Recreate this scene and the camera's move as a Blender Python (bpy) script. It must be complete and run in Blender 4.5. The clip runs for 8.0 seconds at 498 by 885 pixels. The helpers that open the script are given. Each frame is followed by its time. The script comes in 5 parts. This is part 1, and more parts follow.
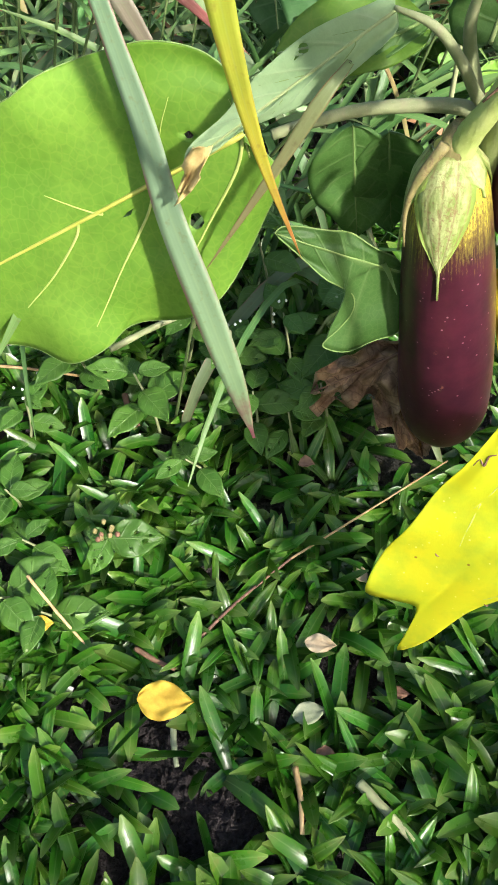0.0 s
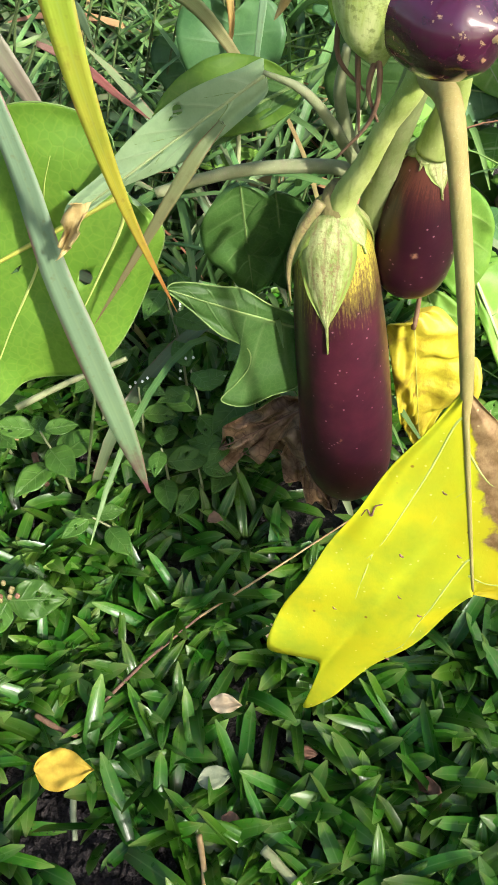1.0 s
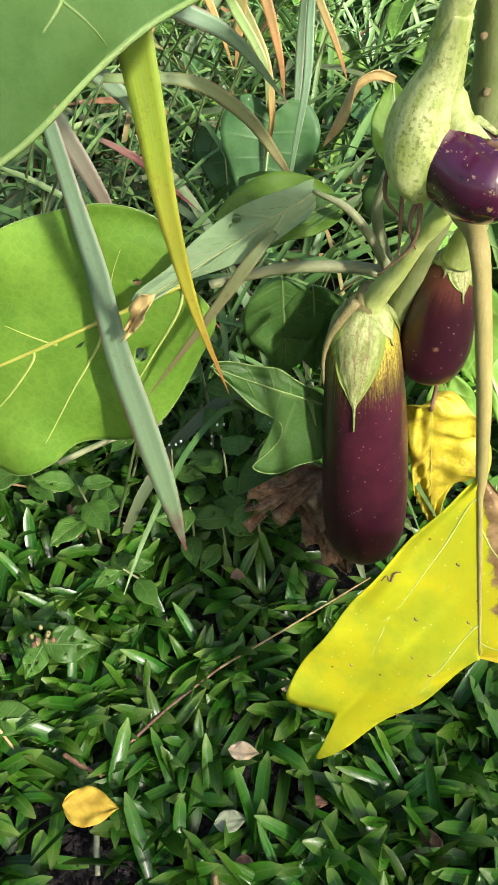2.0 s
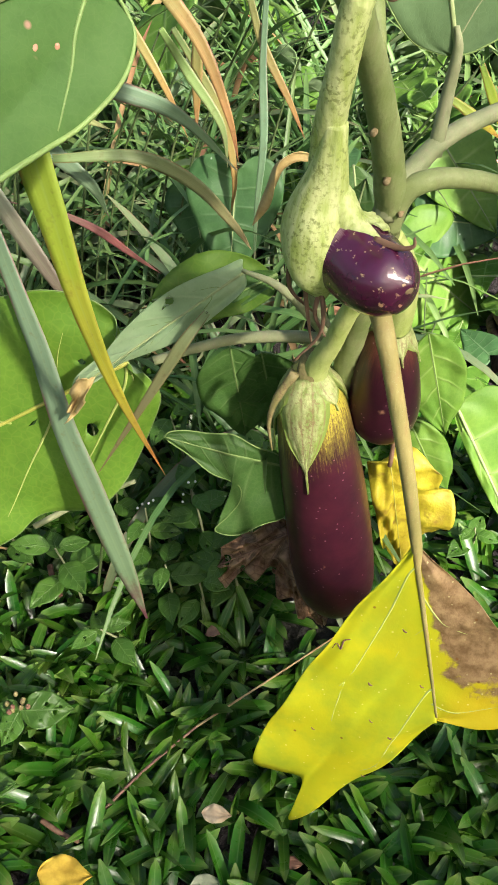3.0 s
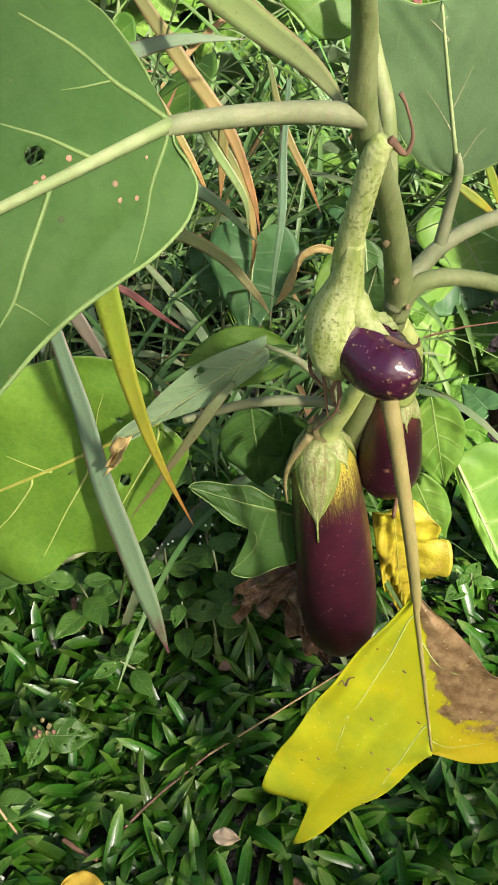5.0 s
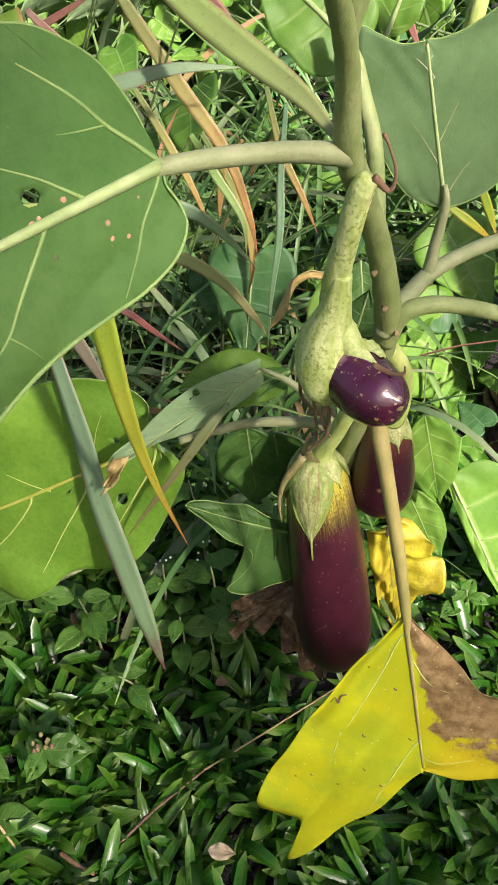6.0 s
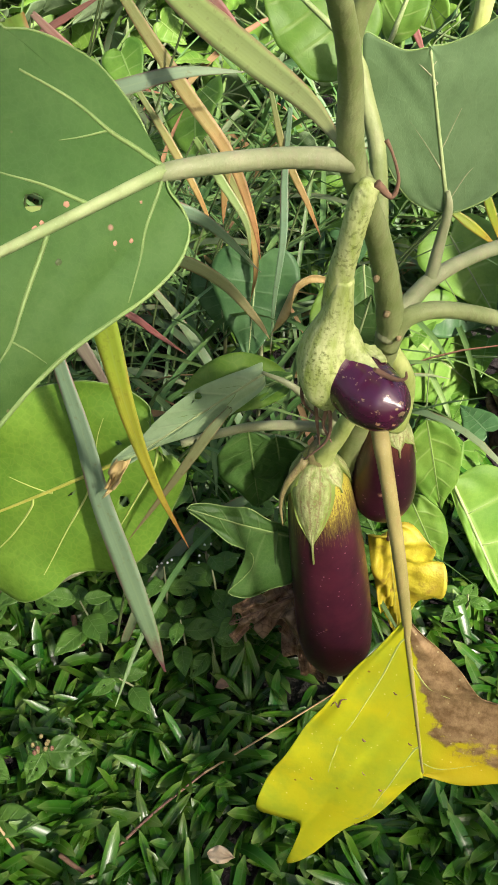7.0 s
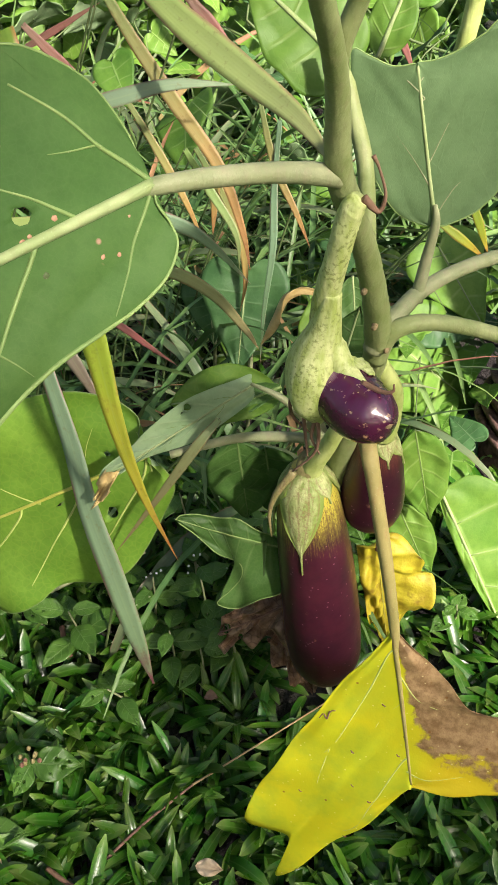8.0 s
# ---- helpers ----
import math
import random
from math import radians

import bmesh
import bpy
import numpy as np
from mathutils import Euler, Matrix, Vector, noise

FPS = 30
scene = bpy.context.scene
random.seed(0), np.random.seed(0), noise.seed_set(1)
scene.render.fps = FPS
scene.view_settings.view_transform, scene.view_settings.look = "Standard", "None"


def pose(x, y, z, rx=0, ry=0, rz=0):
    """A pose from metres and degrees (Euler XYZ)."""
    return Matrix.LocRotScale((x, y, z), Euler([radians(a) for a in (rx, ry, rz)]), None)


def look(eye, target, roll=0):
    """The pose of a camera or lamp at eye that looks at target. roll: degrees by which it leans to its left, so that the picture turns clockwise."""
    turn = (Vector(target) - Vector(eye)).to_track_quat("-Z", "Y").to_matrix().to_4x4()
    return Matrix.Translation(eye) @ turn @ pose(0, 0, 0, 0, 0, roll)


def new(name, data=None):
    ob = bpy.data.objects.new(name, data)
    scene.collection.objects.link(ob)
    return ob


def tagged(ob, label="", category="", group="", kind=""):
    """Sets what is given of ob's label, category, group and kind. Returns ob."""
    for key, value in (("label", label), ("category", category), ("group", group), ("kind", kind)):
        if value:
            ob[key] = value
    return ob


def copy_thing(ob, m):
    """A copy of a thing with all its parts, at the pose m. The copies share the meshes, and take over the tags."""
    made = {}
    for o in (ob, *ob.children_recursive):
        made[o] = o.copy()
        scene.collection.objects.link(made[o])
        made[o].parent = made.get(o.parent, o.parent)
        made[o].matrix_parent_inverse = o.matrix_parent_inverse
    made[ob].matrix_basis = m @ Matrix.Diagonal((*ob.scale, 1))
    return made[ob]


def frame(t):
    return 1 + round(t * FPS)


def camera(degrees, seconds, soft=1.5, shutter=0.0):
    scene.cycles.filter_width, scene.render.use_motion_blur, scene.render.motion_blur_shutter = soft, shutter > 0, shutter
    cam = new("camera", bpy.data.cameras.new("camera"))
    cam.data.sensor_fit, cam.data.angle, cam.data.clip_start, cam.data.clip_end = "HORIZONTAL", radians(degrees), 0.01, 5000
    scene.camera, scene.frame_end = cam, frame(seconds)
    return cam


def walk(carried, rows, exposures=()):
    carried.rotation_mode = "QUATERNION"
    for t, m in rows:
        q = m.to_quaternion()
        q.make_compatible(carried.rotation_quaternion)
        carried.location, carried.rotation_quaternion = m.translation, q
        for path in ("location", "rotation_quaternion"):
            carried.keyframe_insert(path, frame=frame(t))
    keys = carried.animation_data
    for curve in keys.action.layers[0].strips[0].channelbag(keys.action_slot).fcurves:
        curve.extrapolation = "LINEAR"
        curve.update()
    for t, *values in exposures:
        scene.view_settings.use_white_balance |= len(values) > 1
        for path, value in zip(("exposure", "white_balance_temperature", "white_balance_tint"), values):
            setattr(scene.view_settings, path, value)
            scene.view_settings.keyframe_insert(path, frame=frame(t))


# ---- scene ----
cam = camera(33.9, 8.0, soft=0.6)
PATH = [
    (0, (0.105, 0.041, 0.578), (-0.226, 1.238, -0.989), -2.1),
    (0.5, (0.135, 0.053, 0.569), (-0.079, 1.34, -0.947), 1.7),
    (1, (0.141, 0.046, 0.572), (-0.103, 1.383, -0.895), 0.9),
    (1.5, (0.116, 0.014, 0.59), (-0.125, 1.424, -0.807), 4.2),
    (1.7, (0.113, 0.008, 0.598), (-0.138, 1.42, -0.796), 4.4),
    (2.8, (0.175, 0.04, 0.654), (-0.143, 1.514, -0.66), -0.7),
    (3, (0.17, 0.041, 0.646), (-0.168, 1.481, -0.7), -0.8),
    (3.5, (0.138, 0.023, 0.631), (-0.206, 1.451, -0.726), 0.2),
    (4, (0.149, 0.021, 0.662), (-0.183, 1.49, -0.653), 0.2),
    (4.5, (0.159, 0.009, 0.688), (-0.183, 1.493, -0.609), 1.1),
    (5, (0.166, 0.007, 0.698), (-0.188, 1.493, -0.594), 0.5),
    (6.5, (0.174, 0.004, 0.713), (-0.197, 1.506, -0.554), 0.5),
    (7, (0.174, 0.005, 0.712), (-0.201, 1.505, -0.556), 0.6),
    (7.5, (0.171, 0.003, 0.711), (-0.211, 1.504, -0.554), 0.6),
    (8, (0.175, 0.006, 0.714), (-0.181, 1.524, -0.538), 1.2),
]
EXPO = [(t, stops, kelvin, tint) for t, stops, kelvin, tint in ((0, 2.32, 6350, 12), (0.5, 2.2, 6370, 12.5), (1.0, 2.17, 6360, 12), (1.5, 2.09, 6380, 12.5),
                                                             (3.0, 1.77, 6540, 15.5), (4.0, 1.68, 6560, 16), (5.0, 1.6, 6570, 16), (8.0, 1.56, 6640, 17))]
walk(cam, [(t, look(eye, target, roll)) for t, eye, target, roll in PATH], EXPO)

# ---- light ----
SUN_AZ, SUN_EL = radians(131), radians(36)   # azimuth clockwise from +y, height
world = bpy.data.worlds.new("world")
scene.world = world
world.use_nodes = True
sky = world.node_tree.nodes.new("ShaderNodeTexSky")
sky.sky_type, sky.sun_disc = "NISHITA", False
sky.sun_elevation, sky.sun_rotation = SUN_EL, SUN_AZ
sky.dust_density = 4.0
background = world.node_tree.nodes["Background"]
background.inputs["Strength"].default_value = 0.075
world.node_tree.links.new(sky.outputs["Color"], background.inputs["Color"])
sun_to = Vector((math.sin(SUN_AZ) * math.cos(SUN_EL), math.cos(SUN_AZ) * math.cos(SUN_EL), math.sin(SUN_EL)))
sun = new("sun", bpy.data.lights.new("sun", "SUN"))
sun.data.energy, sun.data.angle, sun.data.color = 5.0, radians(3.0), (1.0, 0.95, 0.84)
sun.matrix_world = look(sun_to * 20, (0, 0, 0))

rng = np.random.default_rng(7)


# ---- materials ----
class Nodes:
    """Short hand for building a node material."""

    def __init__(self, name):
        self.mat = bpy.data.materials.new(name)
        self.mat.use_nodes = True
        self.tree = self.mat.node_tree
        self.bsdf = self.tree.nodes["Principled BSDF"]
        self.out = self.tree.nodes["Material Output"]

    def put(self, socket, value):
        if hasattr(value, "is_output"):
            self.tree.links.new(value, socket)
        elif value is not None:
            socket.default_value = (*value, 1.0) if isinstance(value, tuple) and len(value) == 3 and socket.type == "RGBA" else value

    def coord(self, kind="Object"):
        return self.tree.nodes.new("ShaderNodeTexCoord").outputs[kind]

    def uv(self):
        n = self.tree.nodes.new("ShaderNodeSeparateXYZ")
        self.put(n.inputs[0], self.coord("UV"))
        return n.outputs[0], n.outputs[1]

    def noise(self, scale, detail=4.0, vector=None, rough=0.6, stretch=None):
        n = self.tree.nodes.new("ShaderNodeTexNoise")
        n.inputs["Scale"].default_value, n.inputs["Detail"].default_value, n.inputs["Roughness"].default_value = scale, detail, rough
        v = vector or self.coord()
        if stretch:
            m = self.tree.nodes.new("ShaderNodeMapping")
            m.inputs["Scale"].default_value = stretch
            self.put(m.inputs[0], v)
            v = m.outputs[0]
        self.put(n.inputs["Vector"], v)
        return n.outputs["Fac"]

    def cells(self, scale, feature="F1", vector=None):
        n = self.tree.nodes.new("ShaderNodeTexVoronoi")
        n.feature = feature
        n.inputs["Scale"].default_value = scale
        self.put(n.inputs["Vector"], vector or self.coord())
        return n.outputs["Distance"]

    def math(self, op, a, b=0.0, clamp=False):
        n = self.tree.nodes.new("ShaderNodeMath")
        n.operation, n.use_clamp = op, clamp
        self.put(n.inputs[0], a), self.put(n.inputs[1], b)
        return n.outputs[0]

    def ramp(self, fac, *stops):
        n = self.tree.nodes.new("ShaderNodeValToRGB")
        e = n.color_ramp.elements
        while len(e) < len(stops):
            e.new(0.5)
        for el, (at, c) in zip(e, stops):
            el.position = at
            el.color = (c, c, c, 1) if isinstance(c, (int, float)) else (*c, 1)
        self.put(n.inputs[0], fac)
        return n.outputs[0]

    def mix(self, fac, a, b, blend="MIX"):
        n = self.tree.nodes.new("ShaderNodeMix")
        n.data_type, n.blend_type = "RGBA", blend
        self.put(n.inputs[0], fac), self.put(n.inputs[6], a), self.put(n.inputs[7], b)
        return n.outputs[2]

    def random(self):
        return self.tree.nodes.new("ShaderNodeObjectInfo").outputs["Random"]

    def island(self):
        return self.tree.nodes.new("ShaderNodeNewGeometry").outputs["Random Per Island"]

    def bump(self, height, strength=0.4, distance=0.001):
        n = self.tree.nodes.new("ShaderNodeBump")
        n.inputs["Strength"].default_value, n.inputs["Distance"].default_value = strength, distance
        self.put(n.inputs["Height"], height)
        self.put(self.bsdf.inputs["Normal"], n.outputs[0])
        return n.outputs[0]

    def set(self, color=None, rough=None, **more):
        self.put(self.bsdf.inputs["Base Color"], color), self.put(self.bsdf.inputs["Roughness"], rough)
        for k, v in more.items():
            self.put(self.bsdf.inputs[k.replace("_", " ")], v)
        return self

    def leafy(self, color, share, normal=None):
        """Lets light through a thin leaf."""
        t = self.tree.nodes.new("ShaderNodeBsdfTranslucent")
        self.put(t.inputs["Color"], color)
        if normal:
            self.put(t.inputs["Normal"], normal)
        m = self.tree.nodes.new("ShaderNodeMixShader")
        m.inputs[0].default_value = share
        self.tree.links.new(self.bsdf.outputs[0], m.inputs[1])
        self.tree.links.new(t.outputs[0], m.inputs[2])
        self.tree.links.new(m.outputs[0], self.out.inputs[0])
        return self


def leaf_material(name, base, light, vein, rough=0.45, veins=7, share=0.38, spots=None, vein_show=0.75, fine=260, gloss=0.4, net_show=0.07, ribs=True, patch=28):
    """base and light: the blade's two greens; vein: the colour of its ribs; spots: colour of small blemishes."""
    k = Nodes(name)
    u, v = k.uv()
    away = k.math("ABSOLUTE", k.math("SUBTRACT", v, 0.5))
    side = k.math("MULTIPLY", k.math("GREATER_THAN", v, 0.5), 0.45)
    phase = k.math("FRACT", k.math("ADD", k.math("MULTIPLY", u, veins), side))
    lateral = k.math("ABSOLUTE", k.math("SUBTRACT", phase, 0.5))
    lateral = k.ramp(lateral, (0.0, 1.0), (0.035, 0.6), (0.10, 0.0))
    midrib = k.ramp(away, (0.0, 1.0), (0.012, 0.9), (0.028, 0.0))
    rib = k.math("MAXIMUM", k.math("MULTIPLY", lateral, k.ramp(away, (0.25, 0.8), (0.48, 0.1))), midrib)
    if not ribs:
        rib = k.math("MULTIPLY", k.ramp(k.cells(fine * 0.16, "DISTANCE_TO_EDGE"), (0.0, 0.22), (0.05, 0.0)), k.ramp(k.noise(40, 3), (0.45, 0.0), (0.65, 0.7)))
    net = k.ramp(k.cells(fine, "DISTANCE_TO_EDGE"), (0.0, 1.0), (0.12, 0.0))
    big, small = k.noise(patch, 5), k.noise(170, 3)
    col = k.mix(k.ramp(big, (0.32, 0.0), (0.68, 1.0)), base, light)
    col = k.mix(k.math("MULTIPLY", k.ramp(small, (0.45, 0.0), (0.75, 1.0)), 0.35), col, tuple(c * 0.72 for c in base))
    col = k.mix(k.math("MULTIPLY", net, net_show), col, vein)
    col = k.mix(k.math("MULTIPLY", rib, vein_show), col, vein)
    if spots:
        col = k.mix(k.math("MULTIPLY", k.ramp(k.cells(95), (0.08, 1.0), (0.15, 0.0)), k.ramp(k.noise(33, 2), (0.57, 0.0), (0.60, 1.0))), col, spots)
    hue = k.tree.nodes.new("ShaderNodeHueSaturation")
    k.put(hue.inputs["Value"], k.math("ADD", 0.85, k.math("MULTIPLY", k.random(), 0.3)))
    k.put(hue.inputs["Color"], col)
    col = hue.outputs[0]
    height = k.math("ADD", k.math("MULTIPLY", rib, 0.8), k.math("ADD", k.math("MULTIPLY", net, -0.05), k.math("MULTIPLY", big, 0.6)))
    k.set(col, k.math("ADD", rough, k.math("MULTIPLY", small, 0.15)), Specular_IOR_Level=gloss)
    n = k.bump(height, 0.45, 0.0012)
    k.leafy(k.mix(0.35, col, light), share, n)
    return k.mat


def blade_material(name, stops, rough=0.4, share=0.38, per="random", edge=None, gloss=0.45, vary=0.14):
    """A grass blade: colour stops along its length, fine lines along it, an edge tint."""
    k = Nodes(name)
    u, v = k.uv()
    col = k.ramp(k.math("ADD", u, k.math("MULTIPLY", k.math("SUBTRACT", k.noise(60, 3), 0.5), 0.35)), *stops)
    line = k.math("ABSOLUTE", k.math("SUBTRACT", k.math("FRACT", k.math("MULTIPLY", v, 9.0)), 0.5))
    away = k.math("ABSOLUTE", k.math("SUBTRACT", v, 0.5))
    if edge:
        col = k.mix(k.math("MULTIPLY", k.ramp(away, (0.38, 0.0), (0.48, 1.0)), k.ramp(k.noise(25, 2), (0.4, 0.0), (0.6, 0.9))), col, edge)
    col = k.mix(k.math("MULTIPLY", k.ramp(away, (0.0, 1.0), (0.07, 0.0)), 0.14), col, (0.32, 0.42, 0.18))
    col = k.mix(k.ramp(k.noise(240, 2), (0.58, 0.0), (0.8, 0.4)), col, (0.14, 0.10, 0.03))
    hue = k.tree.nodes.new("ShaderNodeHueSaturation")
    r = k.island() if per == "island" else k.random()
    k.put(hue.inputs["Value"], k.math("ADD", 1.0 - vary, k.math("MULTIPLY", r, 2 * vary)))
    k.put(hue.inputs["Hue"], k.math("ADD", 0.485, k.math("MULTIPLY", k.math("FRACT", k.math("MULTIPLY", r, 7.31)), 0.03)))
    k.put(hue.inputs["Color"], col)
    col = hue.outputs[0]
    k.set(col, k.math("ADD", rough, k.math("MULTIPLY", k.noise(120, 2), 0.15)), Specular_IOR_Level=gloss)
    n = k.bump(k.math("ADD", k.math("MULTIPLY", line, 0.25), k.noise(90, 3)), 0.3, 0.0005)
    k.leafy(col, share, n)
    return k.mat


def stem_material(name, low, high, dots, rough=0.6, hair=(0.45, 0.5, 0.3)):
    k = Nodes(name)
    col = k.mix(k.ramp(k.noise(45, 5), (0.35, 0.0), (0.65, 1.0)), low, high)
    streak = k.noise(30, 4, stretch=(9, 9, 1.2))
    col = k.mix(k.ramp(streak, (0.5, 0.0), (0.75, 0.45)), col, dots)
    col = k.mix(k.ramp(k.cells(700), (0.10, 0.22), (0.25, 0.0)), col, hair)
    k.set(col, rough, Specular_IOR_Level=0.3)
    k.bump(k.math("ADD", k.noise(260, 4), streak), 0.5, 0.0008)
    return k.mat


GREEN_LEAF = leaf_material("green_leaf", (0.098, 0.230, 0.020), (0.190, 0.350, 0.040), (0.34, 0.45, 0.08), vein_show=0.4, ribs=False, patch=16, net_show=0.13, fine=170)
# Leaf green darkened for the shade behind the fruit; crown and hedge reuse it.
SHADE_LEAF = leaf_material("shade_leaf", (0.055, 0.140, 0.026), (0.090, 0.20, 0.042), (0.22, 0.33, 0.12), vein_show=0.4, patch=18, net_show=0.12)
NEAR_LEAF = leaf_material("velvet_leaf", (0.046, 0.126, 0.024), (0.088, 0.180, 0.043), (0.24, 0.33, 0.14), rough=0.6, vein_show=0.3, fine=420, spots=(0.46, 0.27, 0.19), ribs=False, patch=12, gloss=0.22, net_show=0.035)
# Velvet leaf in grey-green, also lightened to stand for the light on it.
GREY_LEAF = leaf_material("grey_green_leaf", (0.100, 0.185, 0.072), (0.150, 0.245, 0.105), (0.30, 0.40, 0.18), rough=0.6, vein_show=0.3, fine=420, ribs=False, patch=14, gloss=0.25, net_show=0.035)
PALE_UNDER = leaf_material("pale_under", (0.205, 0.315, 0.150), (0.275, 0.385, 0.205), (0.36, 0.45, 0.26), rough=0.65, vein_show=0.5, gloss=0.2)
# Leaf green lightened to stand for sun on rear leaves and vines.
SUNLIT_LEAF = leaf_material("sunlit_leaf", (0.10, 0.24, 0.026), (0.185, 0.34, 0.048), (0.30, 0.42, 0.12), share=0.42, veins=5)
WEED_LEAF = leaf_material("weed_leaf", (0.052, 0.145, 0.018), (0.098, 0.215, 0.030), (0.18, 0.30, 0.09), rough=0.32, veins=5, fine=500, spots=(0.35, 0.42, 0.22), vein_show=0.5)
VINE_LEAF = leaf_material("vine_leaf", (0.075, 0.20, 0.022), (0.15, 0.31, 0.040), (0.24, 0.38, 0.11), veins=5, share=0.42)
BLUE_LEAF = leaf_material("dark_leaf", (0.040, 0.115, 0.036), (0.068, 0.165, 0.050), (0.16, 0.26, 0.12), spots=(0.36, 0.46, 0.34), fine=140, vein_show=0.45)
STEM = stem_material("stem", (0.15, 0.195, 0.060), (0.24, 0.28, 0.115), (0.18, 0.16, 0.08), hair=(0.34, 0.38, 0.2))
PETIOLE = stem_material("petiole", (0.17, 0.20, 0.09), (0.26, 0.28, 0.15), (0.24, 0.18, 0.13), hair=(0.36, 0.38, 0.26))
TAN_PETIOLE = stem_material("tan_petiole", (0.24, 0.215, 0.07), (0.33, 0.28, 0.10), (0.28, 0.15, 0.07))
PEDICEL = stem_material("pedicel", (0.27, 0.35, 0.075), (0.46, 0.52, 0.18), (0.17, 0.20, 0.05), hair=(0.60, 0.64, 0.38))
VEIN = stem_material("vein", (0.20, 0.27, 0.10), (0.28, 0.34, 0.15), (0.22, 0.23, 0.10), rough=0.6)
YELLOW_VEIN = stem_material("yellow_vein", (0.36, 0.37, 0.06), (0.44, 0.43, 0.09), (0.38, 0.28, 0.07), rough=0.55)
LEAF_VEIN = stem_material("leaf_vein", (0.34, 0.42, 0.10), (0.42, 0.48, 0.14), (0.30, 0.36, 0.09), rough=0.55)
SCAR = stem_material("scar", (0.17, 0.13, 0.06), (0.24, 0.18, 0.09), (0.12, 0.08, 0.04), rough=0.8)
CULM = stem_material("culm", (0.05, 0.085, 0.025), (0.09, 0.13, 0.045), (0.08, 0.06, 0.03))
GREEN_VEIN = stem_material("green_vein", (0.13, 0.215, 0.06), (0.18, 0.27, 0.08), (0.14, 0.18, 0.05), rough=0.55)
WITHERED = stem_material("withered", (0.15, 0.085, 0.05), (0.24, 0.14, 0.085), (0.09, 0.05, 0.03), rough=0.8, hair=(0.3, 0.2, 0.14))


def yellow_leaf_material():
    k = Nodes("yellow_leaf")
    u, v = k.uv()
    big, mid = k.noise(22, 5), k.noise(80, 4)
    col = k.mix(k.ramp(big, (0.35, 0.0), (0.65, 1.0)), (0.58, 0.54, 0.012), (0.50, 0.54, 0.015))
    green = k.math("MULTIPLY", k.ramp(k.noise(38, 4), (0.42, 0.0), (0.66, 0.8)), k.ramp(v, (0.30, 1.0), (0.60, 0.0)))
    col = k.mix(green, col, (0.34, 0.44, 0.025))
    col = k.mix(k.ramp(v, (0.50, 0.0), (0.75, 0.5)), col, (0.56, 0.38, 0.015))
    # the dry half beside the midrib, with a ragged front
    front = k.math("ADD", k.math("SUBTRACT", v, 0.5), k.math("SUBTRACT", k.math("MULTIPLY", k.math("SUBTRACT", mid, 0.5), 0.16), k.math("MULTIPLY", u, 0.0)))
    upper = k.math("SUBTRACT", k.math("ADD", 0.72, k.math("MULTIPLY", k.math("SUBTRACT", mid, 0.5), 0.35)), u)
    dry = k.math("MULTIPLY", k.ramp(front, (0.045, 0.0), (0.065, 1.0)), k.ramp(upper, (0.0, 0.0), (0.05, 1.0)))
    brown = k.mix(k.ramp(k.noise(130, 4), (0.35, 0.0), (0.65, 1.0)), (0.20, 0.12, 0.05), (0.40, 0.27, 0.13))
    col = k.mix(dry, col, brown)
    col = k.mix(k.ramp(k.cells(60), (0.035, 0.8), (0.075, 0.0)), col, (0.22, 0.10, 0.02))
    col = k.mix(k.ramp(k.cells(150), (0.06, 0.5), (0.12, 0.0)), col, (0.80, 0.74, 0.35))
    k.set(col, 0.5, Specular_IOR_Level=0.35)
    n = k.bump(k.math("ADD", big, k.math("ADD", k.math("MULTIPLY", dry, k.noise(300, 3)), k.math("MULTIPLY", k.noise(180, 3), 0.5))), 0.4, 0.001)
    k.leafy(col, 0.3, n)
    return k.mat


def mottled_yellow_material():
    k = Nodes("mottled_yellow")
    big = k.noise(70, 5)
    col = k.mix(k.ramp(big, (0.38, 0.0), (0.62, 1.0)), (0.48, 0.38, 0.025), (0.64, 0.57, 0.04))
    col = k.mix(k.ramp(k.noise(50, 3), (0.60, 0.0), (0.72, 0.8)), col, (0.24, 0.12, 0.03))
    k.set(col, 0.5)
    n = k.bump(k.noise(110, 3), 0.7, 0.002)
    k.leafy(col, 0.3, n)
    return k.mat


def dead_leaf_material():
    k = Nodes("dead_leaf")
    col = k.mix(k.ramp(k.noise(50, 5), (0.35, 0.0), (0.65, 1.0)), (0.15, 0.085, 0.045), (0.42, 0.27, 0.155))
    col = k.mix(k.ramp(k.cells(90, "DISTANCE_TO_EDGE"), (0.0, 0.5), (0.06, 0.0)), col, (0.07, 0.035, 0.02))
    k.set(col, 0.8, Specular_IOR_Level=0.2)
    n = k.bump(k.math("ADD", k.noise(120, 5), k.cells(150)), 0.7, 0.002)
    k.leafy(col, 0.12, n)
    return k.mat


